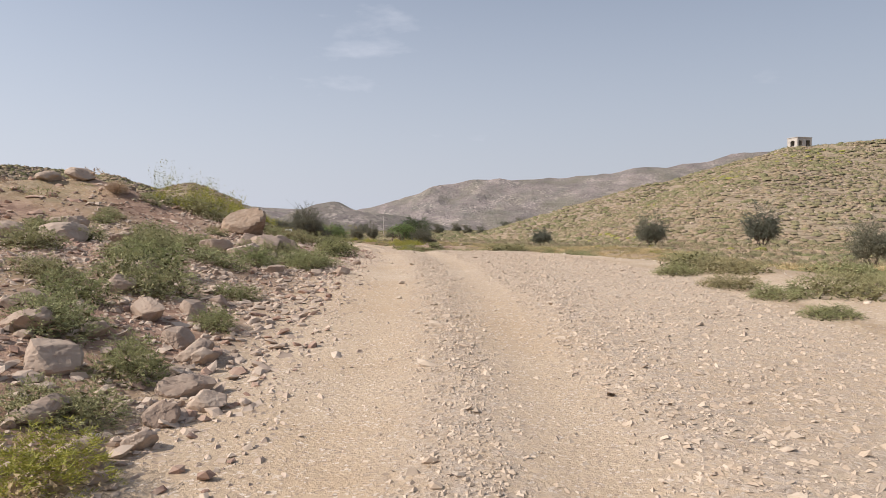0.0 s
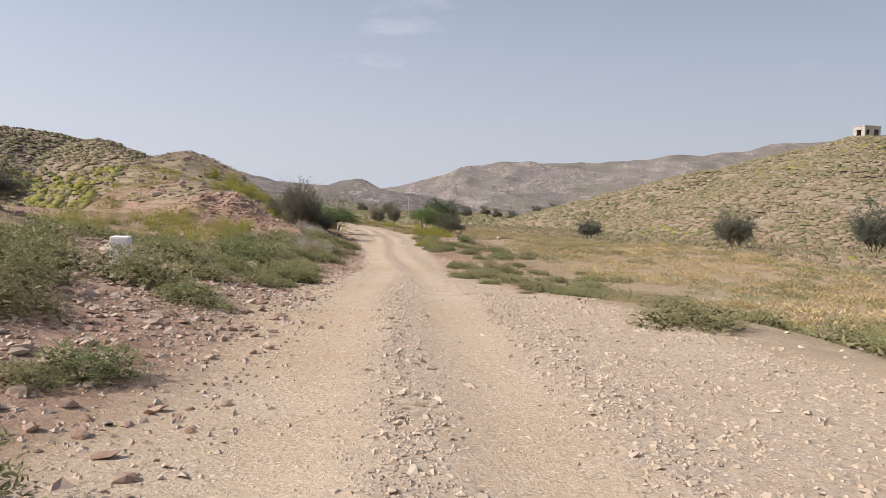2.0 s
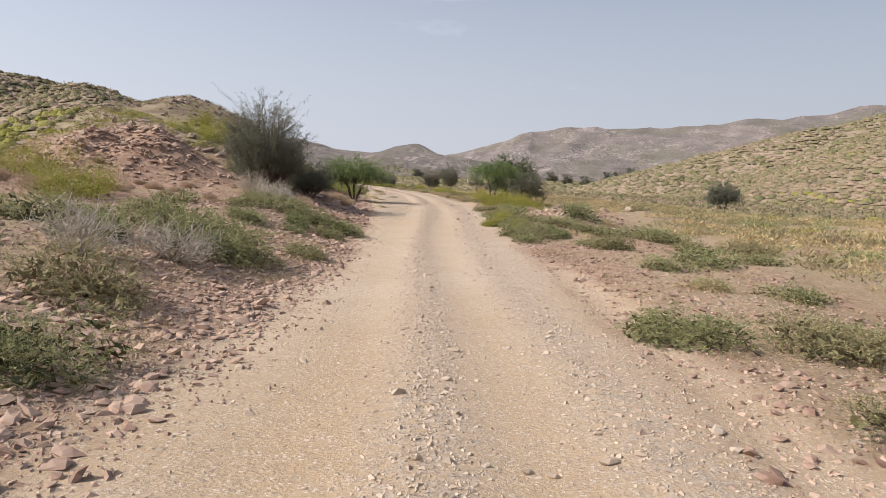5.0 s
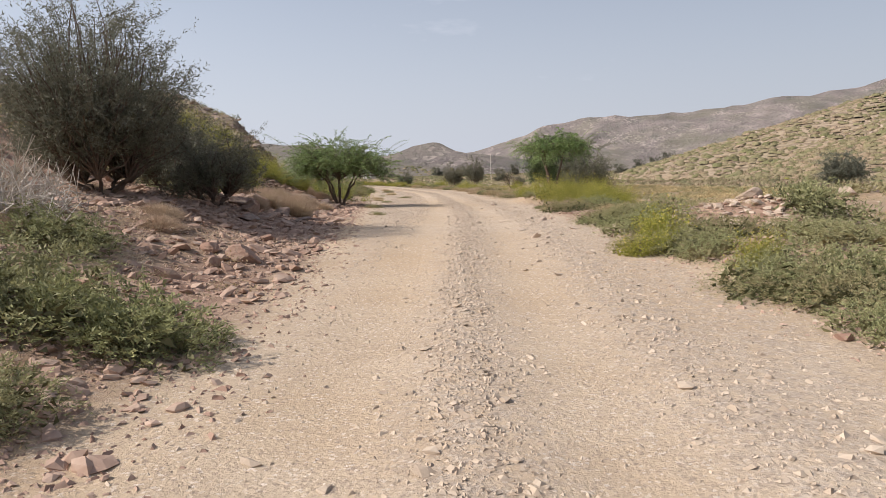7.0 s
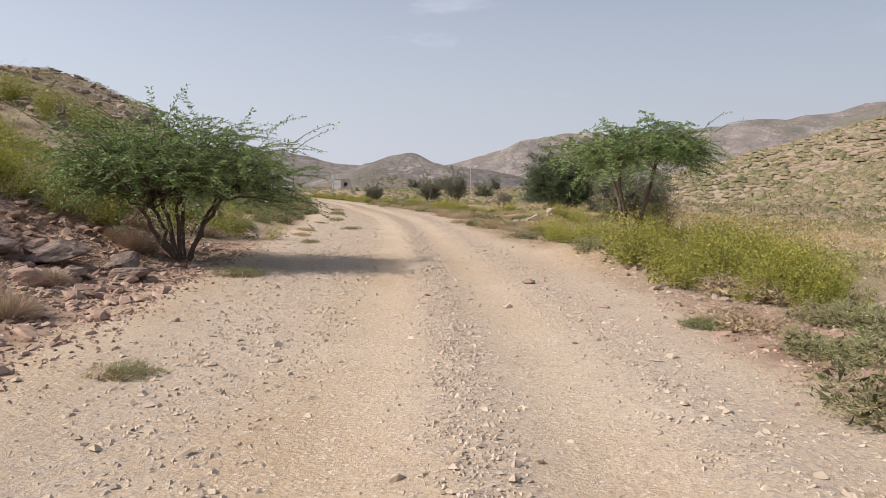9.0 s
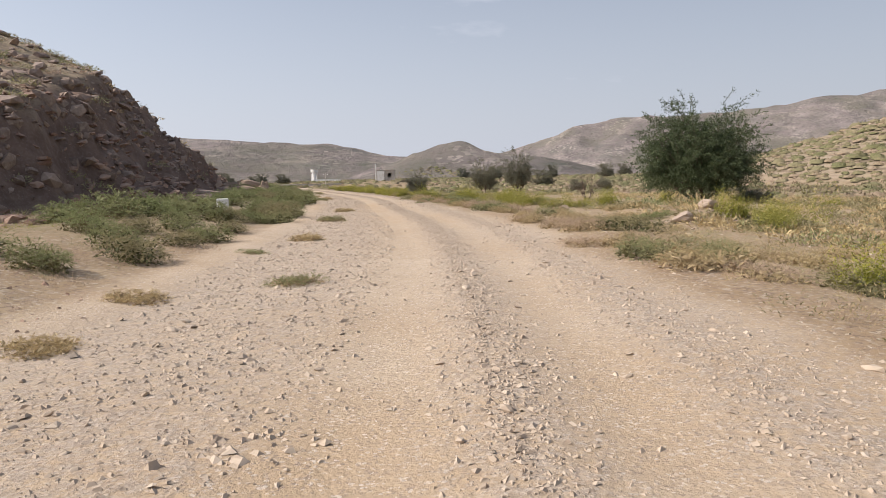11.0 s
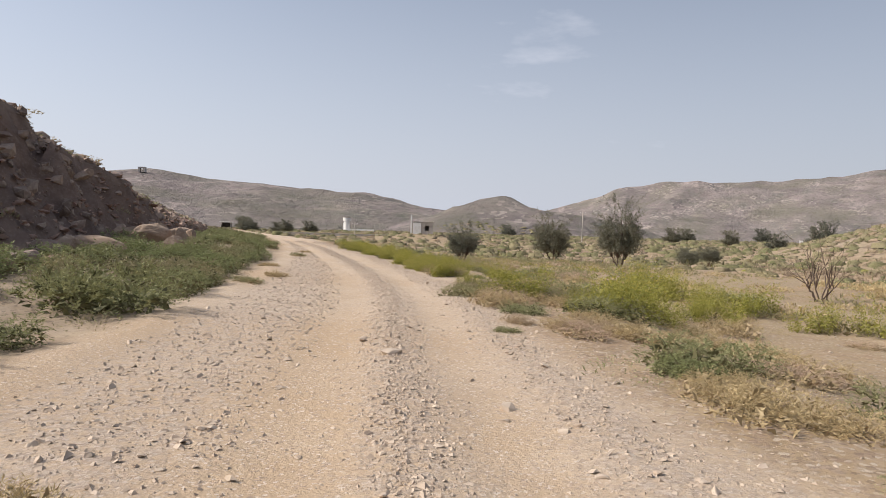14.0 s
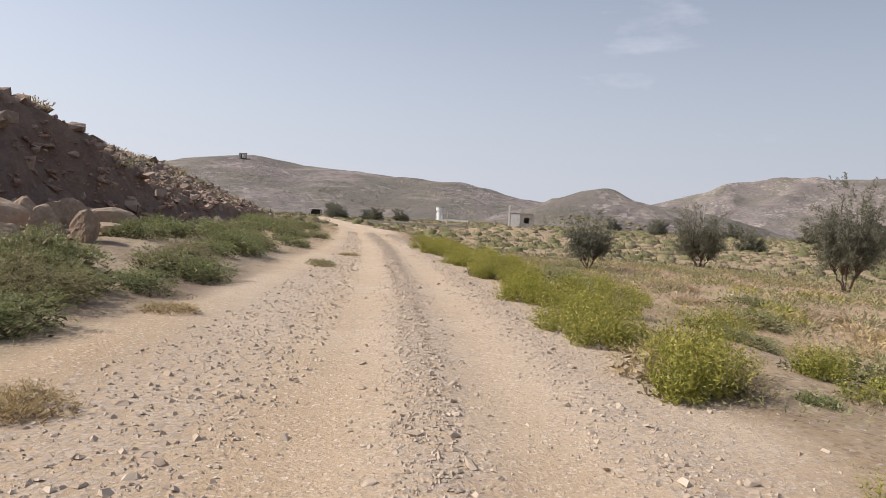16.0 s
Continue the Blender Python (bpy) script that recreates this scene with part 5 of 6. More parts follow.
x, y = band(260000, -1.0, 190.0)
stuff("gravel", stones_mesh("gravel", x, y, rng.gamma(2.5, 0.0065, len(x)) + 0.011, M_STONE, 0.2, False, True), "loose pale gravel strewn over a dirt road", "gravel")
x, y = band(62000, -1.0, 190.0)
stuff("gravel", stones_mesh("gravel", x, y, rng.gamma(2.5, 0.008, len(x)) + 0.02, M_STONE, 0.18), "loose pale stone chips strewn over a dirt road", "gravel")
y = rng.uniform(82, 190, 26000)
x = track(y) + ridge_shift(y) + rng.uniform(-6.5, -0.9, len(y))
x, y = x[x > road_left(y) + 0.5], y[x > road_left(y) + 0.5]
stuff("gravel", stones_mesh("gravel", x, y, rng.gamma(2.5, 0.010, len(x)) + 0.02, M_STONE, 0.16), "coarse pale stones pushed to the side of a dirt road", "gravel")
y = rng.uniform(0, 36, 16000)
x = track(y) + rng.uniform(1.3, 5.0, len(y))
keep = x < road_right(y) + 0.6
stuff("gravel", stones_mesh("gravel", x[keep], y[keep], rng.gamma(2.5, 0.009, keep.sum()) + 0.02, M_STONE, 0.16), "coarse pale gravel spread beside the wheel tracks", "gravel")
x, y = band(2600, -1.0, 188.0)
stuff("road_stones", stones_mesh("road_stones", x, y, rng.gamma(2.5, 0.016, len(x)) + 0.04, M_STONE, 0.2, True), "loose fist-sized pale stones on a dirt road", "stones")


def rubble(n, y0, y1, d0, d1, side, lo, hi, mat, name, label, power=1.0):
    y = rng.uniform(y0, y1, n) + rng.normal(0, 2.2, n) * (y0 > 0)
    d = d0 + (d1 - d0) * rng.uniform(size=n) ** power + np.abs(rng.normal(0, 0.35, n))
    x = np.where(side > 0, road_right(y) + d, road_left(y) - d)
    return stuff(name, stones_mesh(name, x, y, lo + (hi - lo) * rng.uniform(size=n) ** 3, mat, 0.2, True), label, "rubble")


def grit(n, y0, y1, d0, d1, side, name, label):
    y = rng.uniform(y0, y1, n) + rng.normal(0, 3.0, n) * (y0 > 0)
    d = d0 + (d1 - d0) * rng.uniform(size=n) ** 1.2 + rng.normal(0.2, 0.3, n)
    x = np.where(side > 0, road_right(y) + d, road_left(y) - d)
    return stuff(name, stones_mesh(name, x, y, 0.022 + rng.gamma(2.0, 0.014, n), M_RED_STONE if y0 > 40 else M_TAN_STONE, 0.2), label, "stone chips")


rubble(9000, -1, 22, -0.3, 6.5, -1, 0.04, 0.19, M_TAN_STONE, "bank_rubble", "broken tan stones heaped along the road bank", 1.3)
rubble(3600, -1, 34, -0.6, 8.0, -1, 0.04, 0.2, M_RED_STONE, "bank_rubble", "broken reddish stones among shrubs on the bank", 1.2)
rubble(1500, 20, 34, 0.3, 8.0, -1, 0.05, 0.24, M_TAN_STONE, "bank_rubble", "broken tan stones among shrubs on the bank", 1.0)
rubble(8000, 52, 104, -0.2, 7.0, -1, 0.035, 0.19, M_RED_STONE, "bank_rubble", "reddish broken stones on the road bank", 1.2)
grit(40000, 50, 106, -0.25, 5.5, -1, "bank_chips", "small reddish stone chips covering the road bank")
grit(15000, 50, 98, -0.1, 5.0, 1, "verge_chips", "small reddish stone chips on the road shoulder")
grit(16000, -1, 34, -0.8, 6.0, -1, "bank_chips", "small stone chips between the rubble of the bank")
rubble(3200, 30, 56, -0.4, 7.0, -1, 0.04, 0.2, M_RED_STONE, "bank_rubble", "reddish stones among the shrubs of the bank", 1.0)
rubble(5200, 54, 96, 0.0, 6.5, 1, 0.035, 0.20, M_RED_STONE, "verge_rubble", "reddish gravel and stones on the road shoulder", 1.0)
rubble(2600, 54, 72, -0.1, 3.2, -1, 0.06, 0.24, M_RED_STONE, "bank_rubble", "red-brown clods and stones along the road bank", 1.0)
rubble(2200, 75, 100, 0.0, 5.0, -1, 0.10, 0.38, M_RED_STONE, "bank_rubble", "large red-brown stones on the road bank", 1.0)
grit(14000, 30, 54, -0.3, 6.0, -1, "bank_chips", "small stone chips between the shrubs of the bank")
rubble(900, 96, 190, -0.2, 14.0, 1, 0.03, 0.16, M_STONE, "flat_stones", "scattered pale stones on the sandy flat", 1.3)
rubble(700, 10, 60, 0.5, 16.0, 1, 0.03, 0.16, M_STONE, "flat_stones", "scattered pale stones on the sandy flat", 1.3)
rubble(2200, 126, 176, 4.5, 8.5, -1, 0.12, 0.7, M_RED_STONE, "talus", "heaped reddish broken rock below the cut", 1.0)
rubble(4200, 118, 195, 5.0, 11.5, -1, 0.06, 0.6, M_RED_STONE, "talus", "dark broken rock fallen from the cut hillside", 1.0)


def ridge_stones(n, x0, x1, y0, y1, lo, hi, mat, name, label, least=1.2):
    x, y = rng.uniform(x0, x1, n), rng.uniform(y0, y1, n)
    z = land(x, y)[0]
    keep = z > least
    x, y = x[keep], y[keep]
    return stuff(name, stones_mesh(name, x, y, lo + (hi - lo) * rng.uniform(size=len(x)) ** 2.5, mat, 0.22, True), label, "stones")


ridge_stones(9000, -105, -22, 84, 205, 0.2, 1.2, M_DARK_STONE, "slope_stones", "weathered stones scattered over the left hillside")
ridge_stones(8000, 40, 190, 140, 300, 0.3, 1.1, M_TAN_STONE, "slope_stones", "weathered pale stones scattered over a scrubby hillside", 1.5)


ridge_stones(2600, -32, -8, 12, 52, 0.08, 0.5, M_RED_STONE, "slope_stones", "reddish stones scattered over the low rise", 0.2)


# boulders that stand out singly
def rocks(points, mat, label, group, flat=0.62):
    for i, (x, y, size, turn) in enumerate(points):
        if i < 4:
            me = boulder(i + 13 * len(points), mat, flat)
            shapes.append(me)
        else:
            me = shapes[-1 - i % 4]
        ob = tagged(new("rock", me), label, "rock", group)
        ob.matrix_basis = pose(x, y, height(x, y) + size * 0.16, rng.uniform(-12, 12), rng.uniform(-12, 12), turn) @ Matrix.Diagonal((size, size, size, 1))


shapes = []
rocks([(-1.0, 8.6, 0.42, 20), (-6.2, 16.0, 0.9, 50), (-6.9, 15.2, 0.7, 10), (-5.8, 17.4, 0.6, 80), (-7.6, 18.4, 0.9, 30), (-1.5, 7.5, 0.36, 70), (-1.9, 6.3, 0.42, 120), (-1.7, 6.9, 0.34, 10), (-3.6, 18.2, 0.7, 30), (-1.3, 9.6, 0.4, 80), (-2.6, 9.1, 0.5, 140), (-3.0, 8.3, 0.55, 15), (-4.4, 18.8, 0.8, 60), (-4.0, 20.5, 0.6, 160), (-3.4, 13.2, 0.42, 40), (-2.0, 12.2, 0.36, 100), (-2.4, 16.4, 0.4, 75), (-5.6, 12.2, 0.6, 20),
       (-11.4, 26.0, 0.9, 20), (-12.8, 27.2, 1.0, 80), (-10.6, 27.6, 0.8, 130), (-12.0, 25.2, 0.7, 60), (-11.8, 26.8, 0.8, 10)], M_TAN_STONE, "broken tan boulder on the rubble bank", "boulders on the bank")
shapes = []
rocks([(-1.0, 7, 0.3, 20), (-0.8, 7.4, 0.24, 70), (-0.9, 7.9, 0.32, 120), (-2, 8.4, 0.46, 30), (-1, 8.7, 0.28, 80), (-0.7, 8.3, 0.32, 10), (-1.2, 9.5, 0.34, 50), (-2.2, 10.6, 0.46, 140), (-2, 11.3, 0.34, 60), (-4.4, 21.4, 0.9, 20), (-2.2, 9.5, 0.3, 100), (-3, 9.7, 0.44, 15),
       (-1.6, 9.9, 0.36, 75), (-3, 11.6, 0.44, 35), (-4, 21.4, 1.0, 160), (-3.9, 22.1, 0.8, 45), (-3.7, 22.8, 0.62, 110), (-1.3, 17.6, 0.34, 20), (-1.4, 20.2, 0.22, 65), (-3.1, 20.9, 0.3, 130), (-1.8, 17.2, 0.25, 5), (-3.3, 19.5, 0.42, 85)], M_TAN_STONE, "broken tan boulder on the rubble bank", "boulders on the bank", 0.75)
shapes = []
rocks([(-11.5, 77.6, 0.5, 20), (-12.3, 80.2, 0.36, 90), (-12.1, 77.8, 0.34, 150), (-11.7, 77.1, 0.3, 40), (-14.5, 84.2, 0.6, 75), (-15.5, 86.6, 0.66, 15), (-14.3, 83.7, 0.5, 120), (-16.6, 94, 0.5, 55), (-4.6, 89.1, 0.7, 35), (-4.4, 91.3, 0.5, 100)], M_RED_STONE, "reddish broken boulder on the stony verge", "boulders on the verge", 0.7)
shapes = []
rocks([(-5.6, 25, 1.35, 10)], M_BLOCK, "large blunt brown boulder on the bank", "boulders on the bank", 0.85)
shapes = []
rocks([(-17.8, 96.0, 1.1, 30), (-17.2, 97.0, 0.8, 100), (-18.4, 95.2, 0.9, 60), (-17.0, 95.2, 0.6, 10), (-16.6, 96.2, 0.7, 150), (-15.0, 84.6, 0.8, 20), (-14.2, 85.4, 0.6, 70), (-13.8, 82.6, 0.5, 20), (-15.6, 86.8, 0.7, 110), (-13.2, 84.2, 0.45, 50)], M_DARK_STONE, "flat dark brown slab of broken rock", "slabs by the tree", 0.4)
shapes = []
rocks([(-3.2, 83.6, 0.5, 20), (-4.9, 86.4, 0.5, 60), (-4.4, 87.0, 0.45, 110), (-1.8, 86.0, 0.6, 30), (-0.6, 88.4, 0.7, 80), (0.8, 89.6, 0.6, 140), (1.9, 91.0, 0.6, 20), (-2.2, 84.6, 0.4, 60), (-11.7, 129.6, 0.7, 20), (-12.4, 130.6, 0.6, 80), (-14.3, 130.8, 0.5, 10), (-10.6, 131.2, 0.8, 40), (-9.4, 132.8, 0.9, 130), (-15.4, 144.3, 0.7, 75),
       (6.0, 45.2, 0.8, 20), (6.8, 46.0, 0.7, 80), (7.6, 44.6, 0.5, 30), (-7.6, 35.0, 0.5, 30), (-7.2, 38.6, 0.55, 60), (-6.2, 39.4, 0.45, 130)], M_TAN_STONE, "tan weathered boulder lying in the scrub", "pale boulders")
shapes = []
rocks([(-21.8, 149.8, 0.7, 25)], M_TAN_STONE, "smooth tan boulder with a broken side", "pale boulders", 0.75)
shapes = []
rocks([(-33.6, 137.5, 1.6, 30), (-35.2, 139.8, 1.4, 110), (-31.8, 134.2, 1.2, 60), (-37.2, 146.0, 1.3, 10), (-45.5, 164.0, 1.3, 45), (-47.6, 167.2, 1.2, 120), (-50.2, 171.0, 1.1, 70), (-43.6, 161.6, 1.0, 20), (-39.4, 149.4, 1.1, 90), (-34.0, 142.0, 0.9, 15), (-52.6, 175.0, 1.0, 150)], M_DARK_STONE, "fallen brown boulder at the foot of the cut", "boulders below the cut")


def quarry_block(x, y, size, turn, lean):
    """An angular broken rock, dumped at a slant."""
    me = boulder(x * 3.1 + y, M_BLOCK, 1.0, 7, 0.27)
    ob = new("stone_block", me)
    ob.matrix_basis = pose(x, y, height(x, y) + size[2] * 0.36, lean, lean * 0.4, turn) @ Matrix.Diagonal((size[0] * 1.1, size[1] * 1.3, size[2] * 1.2, 1))
    return tagged(ob, "angular tan rock dumped below the cut", "rock", "dumped rocks")


for x, y, size, turn, lean in ((-42.9, 156.4, (1.7, 0.8, 1.1), 30, 8), (-42.0, 157.0, (1.4, 0.9, 1.2), 80, -10), (-42.4, 157.9, (1.6, 0.8, 1.0), 10, 14), (-41.2, 157.7, (1.5, 0.7, 0.9), 55, -6), (-44.2, 157.2, (1.5, 0.9, 1.1), 120, 9),
                                 (-45.2, 160.0, (1.3, 0.8, 0.8), 35, 12), (-43.8, 159.4, (1.2, 0.7, 0.9), 70, -12), (-40.2, 156.6, (1.1, 0.6, 0.6), 15, 20), (-36.6, 147.0, (2.3, 0.6, 0.85), 12, 5), (-38.0, 147.4, (1.1, 0.6, 0.8), 70, -12),
                                 (-39.4, 153.4, (1.6, 0.8, 1.1), 40, 12), (-38.4, 153.8, (1.4, 0.7, 1.0), 95, -14), (-40.2, 154.6, (1.5, 0.9, 1.2), 20, 10), (-38.8, 155.0, (1.2, 0.7, 0.9), 140, 18), (-37.6, 152.4, (1.3, 0.6, 0.7), 60, -8), (-26.0, 129.4, (1.0, 0.35, 0.42), 20, 3)):
    quarry_block(x, y, [0.8 * q for q in size], turn, lean)

# ---- scrub and grass too small to count ----
def scatter(n, x0, x1, y0, y1, test):
    x, y = rng.uniform(x0, x1, n), rng.uniform(y0, y1, n)
    z, cover = land(x, y)
    keep = test(x, y, z, cover)
    return x[keep], y[keep]


def scrub(name, n, area, test, R, H, mat, label):
    """Scrub over an area: loose sprigs close to the road, dense cushions farther off."""
    x, y = scatter(n, *area, test)
    k = rng.uniform(0.35, 1.0, len(x)) ** 1.5 * 1.7
    off = np.maximum(road_left(y) - x, x - road_right(y))
    for pick, top_r, top_h, blades, wide, fine in (((off < 8) & (y < 205), 0.34, 0.18, 130, 0.03, 0.11), ((off >= 8) & (off < 30) & (y < 205), 0.55, 0.30, 80, 0.085, 0.24)):
        if pick.any():
            stuff(name, tufts_mesh(name, x[pick], y[pick], np.minimum(R, top_r) * k[pick], np.minimum(H, top_h) * k[pick], blades, mat, wide, fine), label, "scrub")
    away = (off >= 30) | (y >= 205)
    if away.any():
        stuff(name, cushions_mesh(name, x[away], y[away], R * k[away], H * k[away], CUSHIONS[mat]), label, "scrub")


CUSHIONS = {M_OLIVE: C_OLIVE, M_SHRUB: C_GREEN, M_SHRUB_FRESH: C_GREEN, M_YELLOW_LEAF: C_YELLOW, M_DRY: C_STRAW, M_DRY_RED: C_STRAW}
upper = lambda x, y, z, c: (c["road"] < 0.3) & (c["cut"] < 0.25)
off_road = lambda x, y, z, c: (c["road"] < 0.3) & (c["cut"] < 0.4)
patchy = lambda seed, size, least: (lambda x, y, z, c: (c["road"] < 0.3) & (c["cut"] < 0.4) & (waves(x, y, size, seed, 3) > least) & (np.maximum(road_left(y) - x, x - road_right(y)) > 0.6))
x, y = scatter(42000, -100, -30, 112, 226, lambda x, y, z, c: c["cut"] > 0.35)
stuff("cut_rocks", stones_mesh("cut_rocks", x, y, 0.10 + 0.8 * rng.uniform(size=len(x)) ** 3.5, M_CUT_STONE, 0.36, True, False, 1.8), "broken brown ledges of the cut rock face", "rocks")
x, y = rng.normal(-24.2, 2.6, 2400), rng.normal(83.6, 2.6, 2400)
stuff("spoil_stones", stones_mesh("spoil_stones", x, y, 0.08 + 0.4 * rng.uniform(size=2400) ** 2.5, M_RED_STONE, 0.2, True), "reddish stones of an old spoil heap", "stones")
for mx, my, wide, n in ((-2.9, 83.2, 1.5, 900), (-9.6, 132.6, 1.7, 700), (-5.0, 96.5, 1.6, 300)):
    x, y = rng.normal(mx, wide, n), rng.normal(my, wide, n)
    stuff("rubble_heap", stones_mesh("rubble_heap", x, y, 0.04 + 0.24 * rng.uniform(size=n) ** 3, M_TAN_STONE, 0.2, True), "low heap of broken tan stones beside the road", "rubble")
hill_l, hill_r, flat_r, bank_l = (-105, -20, 84, 215), (6, 210, 112, 310), (-12, 60, 34, 215), (-34, -2, 2, 112)
yellow_band = lambda x, y, z, c: (c["road"] < 0.3) & (c["cut"] < 0.4) & (np.abs((y - 108) + 5 * waves(x, y, 16, 5, 3)) < 9) & (waves(x, y, 7, 6, 2) > -0.2)
scrub("hill_scrub", 6000, hill_l, upper, 0.45, 0.22, M_OLIVE, "olive cushions of scrub dotted over the stony hillside")
scrub("hill_scrub", 3200, hill_l, upper, 0.48, 0.28, M_SHRUB, "grey-green cushions of scrub on the stony hillside")
scrub("hill_scrub", 1500, (-75, -24, 92, 130), yellow_band, 0.6, 0.38, M_YELLOW_LEAF, "yellow-green bushes in a band on the hillside")
scrub("hill_grass", 5000, hill_l, upper, 0.42, 0.2, M_DRY_RED, "dry grass cushions on the hillside")
scrub("hill_scrub", 7000, hill_r, off_road, 0.7, 0.32, M_OLIVE, "olive cushions of scrub dotted over the far slope")
scrub("hill_scrub", 2000, hill_r, off_road, 0.7, 0.38, M_SHRUB, "grey-green cushions of scrub on the far slope")
scrub("hill_scrub", 1100, (45, 210, 150, 310), patchy(9, 22, 0.2), 0.8, 0.4, M_YELLOW_LEAF, "yellow-green scrub on the far slope")
scrub("hill_grass", 5500, hill_r, off_road, 0.6, 0.26, M_DRY, "dry grass on the far slope")
scrub("flat_grass", 12000, flat_r, patchy(13, 9, -0.2), 0.5, 0.22, M_DRY, "dry straw grass on the sandy flat")
scrub("flat_herbs", 8500, flat_r, patchy(17, 10, -0.1), 0.55, 0.26, M_OLIVE, "low olive herbs on the sandy flat")
scrub("flat_herbs", 3600, flat_r, patchy(29, 12, 0.0), 0.5, 0.24, M_SHRUB, "low green herbs on the sandy flat")
scrub("flat_herbs", 800, flat_r, patchy(47, 12, 0.25), 0.6, 0.34, M_YELLOW_LEAF, "low yellow-green herbs on the sandy flat")
flat_n = (-48, -12, 110, 215)
right_of = lambda seed, size, least: (lambda x, y, z, c: (c["road"] < 0.3) & (x > road_right(y) + 0.8) & (waves(x, y, size, seed, 3) > least))
scrub("flat_grass", 1600, flat_n, right_of(31, 6, 0.05), 0.5, 0.22, M_DRY, "dry straw grass beside the gravel")
scrub("flat_herbs", 1300, flat_n, right_of(37, 6, 0.1), 0.5, 0.25, M_OLIVE, "low olive herbs beside the gravel")
scrub("flat_herbs", 500, flat_n, right_of(43, 9, 0.15), 0.6, 0.32, M_YELLOW_LEAF, "low yellow-green herbs beside the gravel")
scrub("bank_grass", 1800, bank_l, patchy(19, 5, -0.1), 0.4, 0.26, M_DRY_RED, "dry reddish grass on the stony bank")
scrub("bank_herbs", 700, bank_l, patchy(23, 6, 0.0), 0.4, 0.26, M_SHRUB, "small green herbs among stones")
scrub("plain_scrub", 9000, (-180, 160, 190, 470), off_road, 0.7, 0.3, M_OLIVE, "olive scrub on the far plain")
scrub("plain_scrub", 3500, (-180, 160, 190, 470), off_road, 0.9, 0.5, M_SHRUB, "green scrub on the far plain")
scrub("plain_grass", 4500, (-180, 160, 190, 470), off_road, 0.8, 0.25, M_DRY, "dry grass on the far plain")
cut_top = lambda x, y, z, c: (c["cut"] > 0.1) & (z > 2.6)
scrub("crest_grass", 1500, (-100, -40, 118, 226), cut_top, 0.55, 0.45, M_DRY, "dry grass hanging over the crest of the cut")
scrub("cut_scrub", 1500, (-100, -30, 118, 226), lambda x, y, z, c: c["cut"] > 0.5, 0.4, 0.3, M_SHRUB, "sparse shrubs on the cut rock face")

# ---- built things ----
def room(x, y, z, w, d, h, turn, label, holes, roof=0.18, mat=None):
    """A one-room flat-roofed hut: four walls with real openings, and a roof slab that overhangs a little.
    holes: (which wall, from, to, sill, head) along that wall in metres."""
    mat = mat or M_CONCRETE
    ob = tagged(new("concrete_hut"), label, "hut")
    ob.matrix_basis = pose(x, y, z, 0, 0, turn)
    T = 0.22
    sides = {"front": ((-w / 2, -d / 2), (1, 0), w), "back": ((-w / 2, d / 2 - T), (1, 0), w), "left": ((-w / 2, -d / 2 + T), (0, 1), d - 2 * T), "right": ((w / 2 - T, -d / 2 + T), (0, 1), d - 2 * T)}
    for side, ((ox, oy), (ax, ay), size) in sides.items():
        bm = bmesh.new()
        s = 0.0
        own = sorted(q for q in holes if q[0] == side)
        pieces = []
        for _, a, b, sill, head in own:
            pieces += [(s, a, 0, h), (a, b, head, h)] + ([(a, b, 0, sill)] if sill else [])
            s = b
        pieces.append((s, size, 0, h))
        for a, b, lo, hi in pieces:
            if b - a < 0.01 or hi - lo < 0.01:
                continue
            m = (a + b) / 2
            at = (ox + ax * m + (T / 2 if not ax else 0), oy + ay * m + (T / 2 if ax else 0), lo)
            block(((b - a) if ax else T, T if ax else (b - a), hi - lo), at, 0.0, bm)
        part("wall", bm, mat, ob)
    part("roof", block((w + 0.3, d + 0.3, roof), (0, 0, h), 0.02), mat, ob, "flat concrete roof slab")
    part("floor", block((w - 2 * T, d - 2 * T, 0.06), (0, 0, 0), 0.0), M_DARK, ob)
    return ob


room(131, 283, height(131, 283) - 0.3, 7.0, 5.0, 3.8, 20, "abandoned pale concrete hut with dark openings on a hilltop", [("front", 0.7, 2.2, 0.0, 2.6), ("front", 4.2, 6.2, 0.6, 2.8), ("left", 1.2, 3.2, 0.5, 2.6)], 0.22, M_CONCRETE)
house = room(-70.8, 291, height(-70.8, 291) - 0.2, 4.9, 4.0, 2.9, 17, "small grey concrete house with a pale front and dark openings", [("front", 0.5, 1.3, 0.0, 2.0), ("front", 2.9, 3.9, 0.9, 2.1), ("right", 1.0, 2.4, 0.9, 2.0)])
part("white_panel", block((1.9, 0.05, 2.7), (-1.4, -2.09, 0.05), 0.01), M_WHITE, house, "whitewashed strip of the front wall")
part("chimney_post", block((0.35, 0.35, 4.6), (-2.75, -1.9, 0.0), 0.02), M_WHITE, house, "whitewashed post at the corner")
room(-398, 601, height(-398, 601) - 0.3, 5.5, 4.0, 4.0, 25, "small open ruin on a far hilltop", [("front", 1.5, 4.0, 0.0, 3.2), ("back", 1.5, 4.0, 0.0, 3.2)])


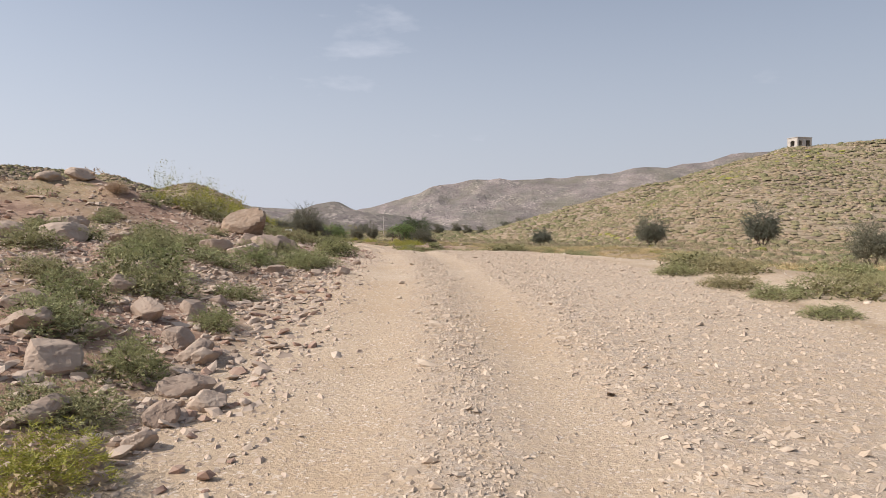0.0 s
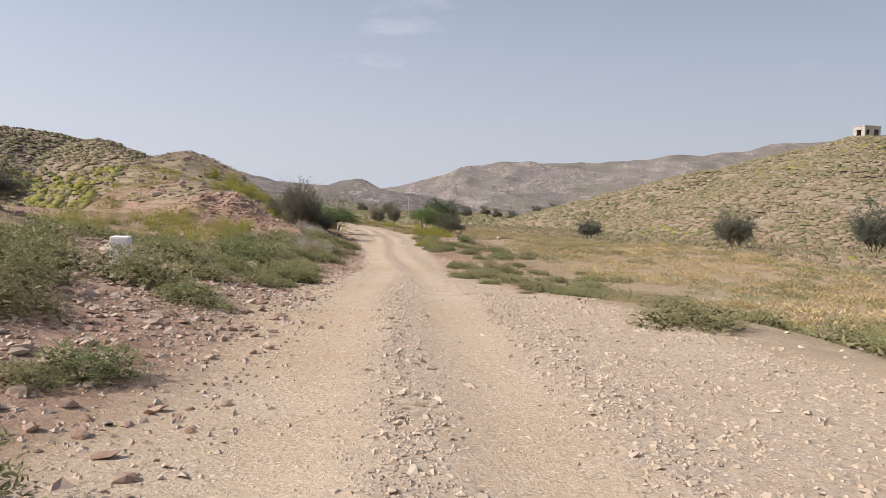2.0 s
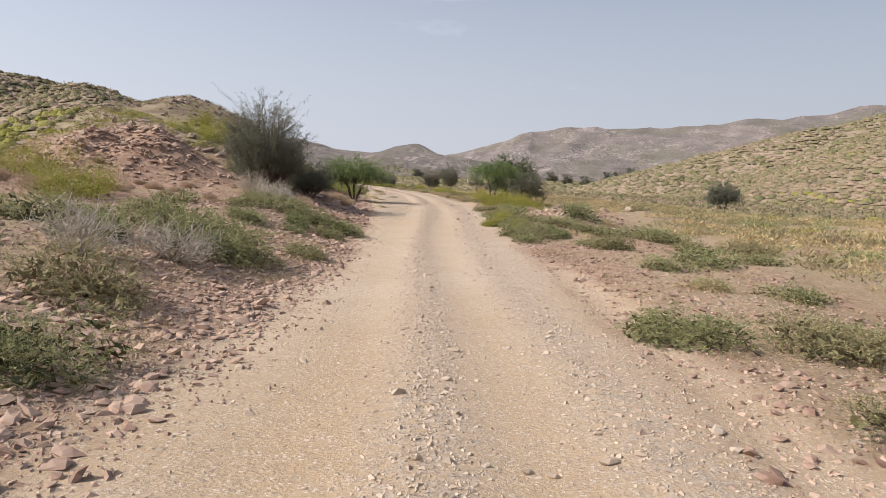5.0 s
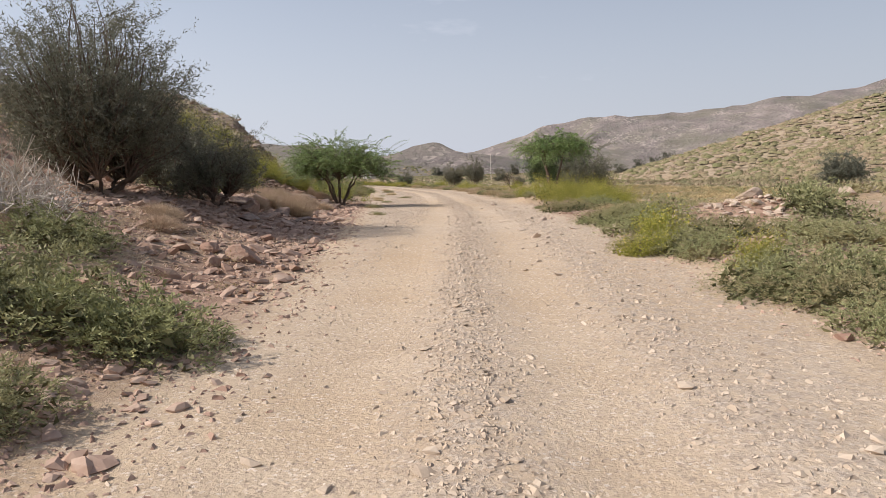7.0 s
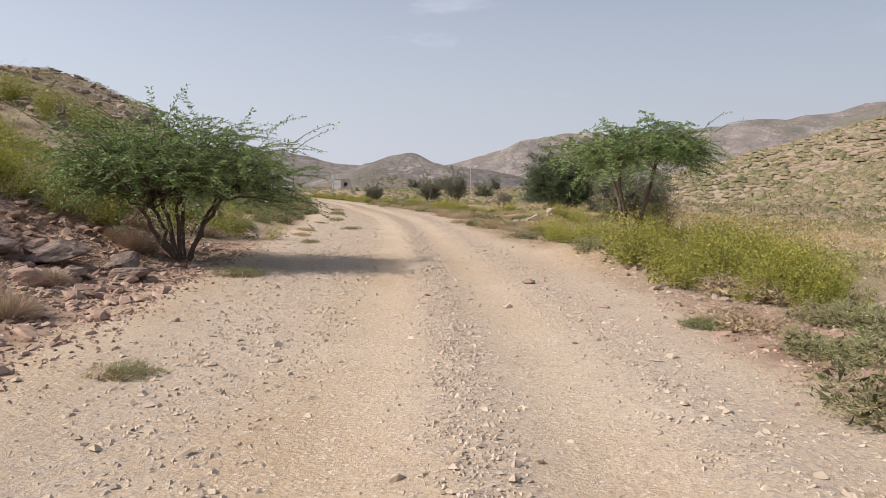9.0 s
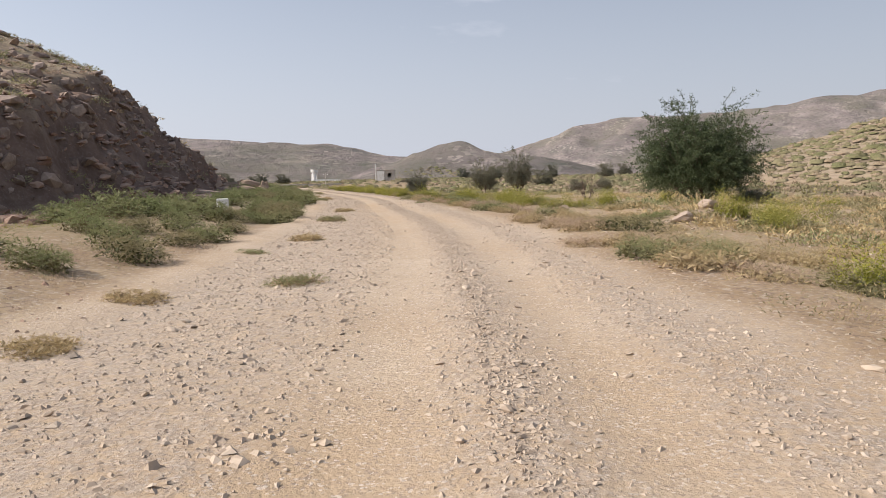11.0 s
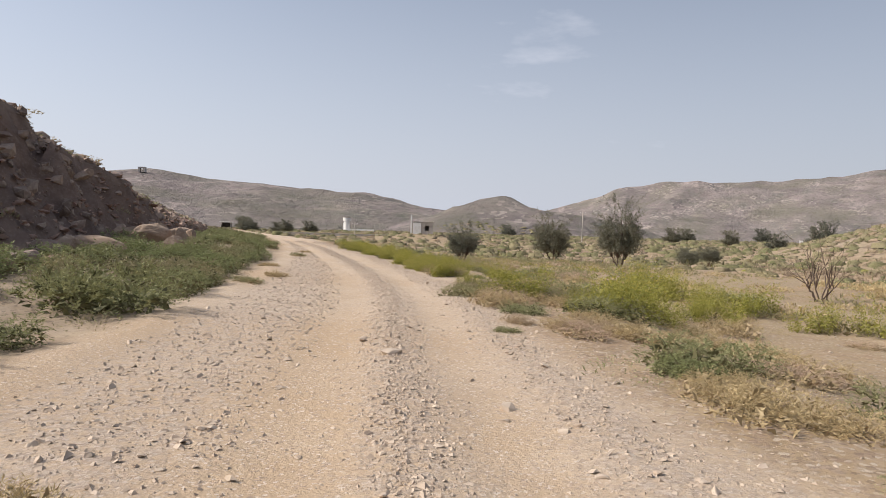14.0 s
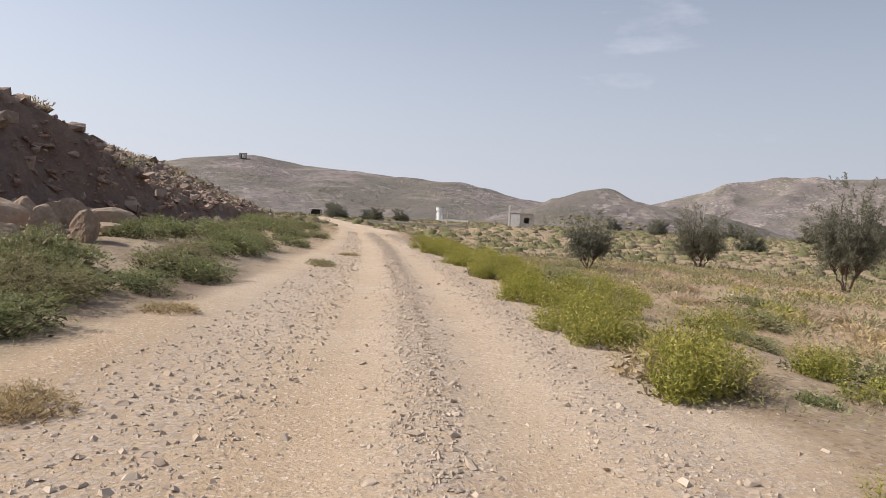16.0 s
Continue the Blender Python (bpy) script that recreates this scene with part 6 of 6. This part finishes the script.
def water_tower(x, y):
    ob = tagged(new("water_tower"), "white cylindrical water tower with a capped top", "water tower")
    ob.matrix_basis = pose(x, y, height(x, y) - 0.2)
    for name, r, lo, hi, mat in (("shaft", 1.15, 0.0, 4.4, M_WHITE), ("tank", 1.65, 4.4, 5.7, M_WHITE), ("lid", 1.8, 5.7, 5.95, M_CONCRETE)):
        v, f = rod([(0, 0, lo), (0, 0, (lo + hi) / 2), (0, 0, hi)], [r, r, r], 20)
        bm = bmesh.new()
        vs = [bm.verts.new(p) for p in v]
        for q in f:
            bm.faces.new([vs[i] for i in q])
        bm.faces.new(vs[-20:])
        bm.faces.new(vs[:20][::-1])
        part(name, bm, mat, ob)
    for s in (-1, 1):
        part("buttress", block((0.35, 0.5, 3.6), (s * 1.2, -0.6, 0.0), 0.03), M_WHITE, ob)
    return ob


water_tower(-136.0, 397.0)


def yard_wall(x, y, size, turn, label, mat=M_WHITE, tall=1.3):
    ob = tagged(new("yard_wall"), label, "wall", "low yard walls")
    ob.matrix_basis = pose(x, y, height(x, y) - 0.3, 0, 0, turn)
    part("wall_panel", block((size, 0.25, tall), (0, 0, 0), 0.02), mat, ob)
    part("coping", block((size + 0.08, 0.34, 0.10), (0, 0, tall), 0.02), mat, ob)
    return ob


yard_wall(-128, 392, 11, 12, "low white yard wall beside a water tower")
yard_wall(-162, 388, 40, 14, "long low pale yard wall on the plain", M_CONCRETE, 1.2)
yard_wall(44, 392, 26, 3, "long low white wall on the far plain", M_WHITE, 1.7)
yard_wall(-95, 300, 34, 16, "low grey wall in front of a small house", M_CONCRETE, 0.9)


def pole(x, y, tall, label):
    ob = tagged(new("utility_pole"), label, "pole", "utility poles")
    ob.matrix_basis = pose(x, y, height(x, y) - 0.3)
    child("shaft", rods_mesh("shaft", [rod([(0, 0, 0), (0, 0, tall / 2), (0, 0, tall)], [0.13, 0.11, 0.085], 10)], M_CONCRETE), ob)
    part("cross_arm", block((1.5, 0.09, 0.09), (0, 0, tall - 0.5), 0.01), M_METAL, ob)
    for s in (-0.6, 0.0, 0.6):
        child("insulator", rods_mesh("insulator", [rod([(s, 0, tall - 0.42), (s, 0, tall - 0.25)], [0.05, 0.04], 8)], M_WHITE), ob)
    return ob


pole(-36, 325, 8.5, "tall pale concrete utility pole on the plain")
pole(-84, 330, 5.0, "short grey utility pole behind a house")
pole(-92, 300, 4.0, "short grey utility pole by a wall")


def kiosk(x, y):
    ob = tagged(new("roadside_shelter"), "small dark roadside shelter with a pale flat roof", "shelter")
    ob.matrix_basis = pose(x, y, height(x, y) - 0.2, 0, 0, 25)
    for sx in (-1, 1):
        for sy in (-1, 1):
            part("post", block((0.25, 0.25, 2.4), (sx * 1.7, sy * 1.3, 0), 0.02), M_CONCRETE, ob)
    part("back_wall", block((3.4, 0.2, 2.4), (0, 1.35, 0), 0.01), M_DARK, ob)
    part("side_wall", block((0.2, 2.4, 1.6), (-1.7, 0, 0), 0.01), M_DARK, ob)
    part("roof", block((4.3, 3.5, 0.3), (0, 0, 2.4), 0.03), M_WHITE, ob, "pale flat roof slab")
    return ob


kiosk(-163, 352)


def milestone(x, y, w, d, h, turn, name, label, category, lines=0):
    ob = tagged(new(name), label, category)
    ob.matrix_basis = pose(x, y, height(x, y) - 0.12, 2, 0, turn)
    bm = block((w, d, h), edge=0.04)
    part("stone", bm, M_WHITE, ob)
    for i in range(lines):      # faded lines of writing
        part("text_bar", block((w * (0.5 - 0.12 * i), 0.006, 0.035), (0.03 * i, -d / 2 - 0.003, h * 0.66 - i * 0.10), 0.0), M_GREY_INK, ob)
    return ob


milestone(-27.4, 128.5, 0.42, 0.22, 0.62, 20, "milestone", "white painted milestone with faded dark writing among shrubs", "milestone", 2)
milestone(-6.3, 33.0, 0.31, 0.27, 0.60, 15, "marker_post", "square white painted concrete marker post on the bank", "marker post")
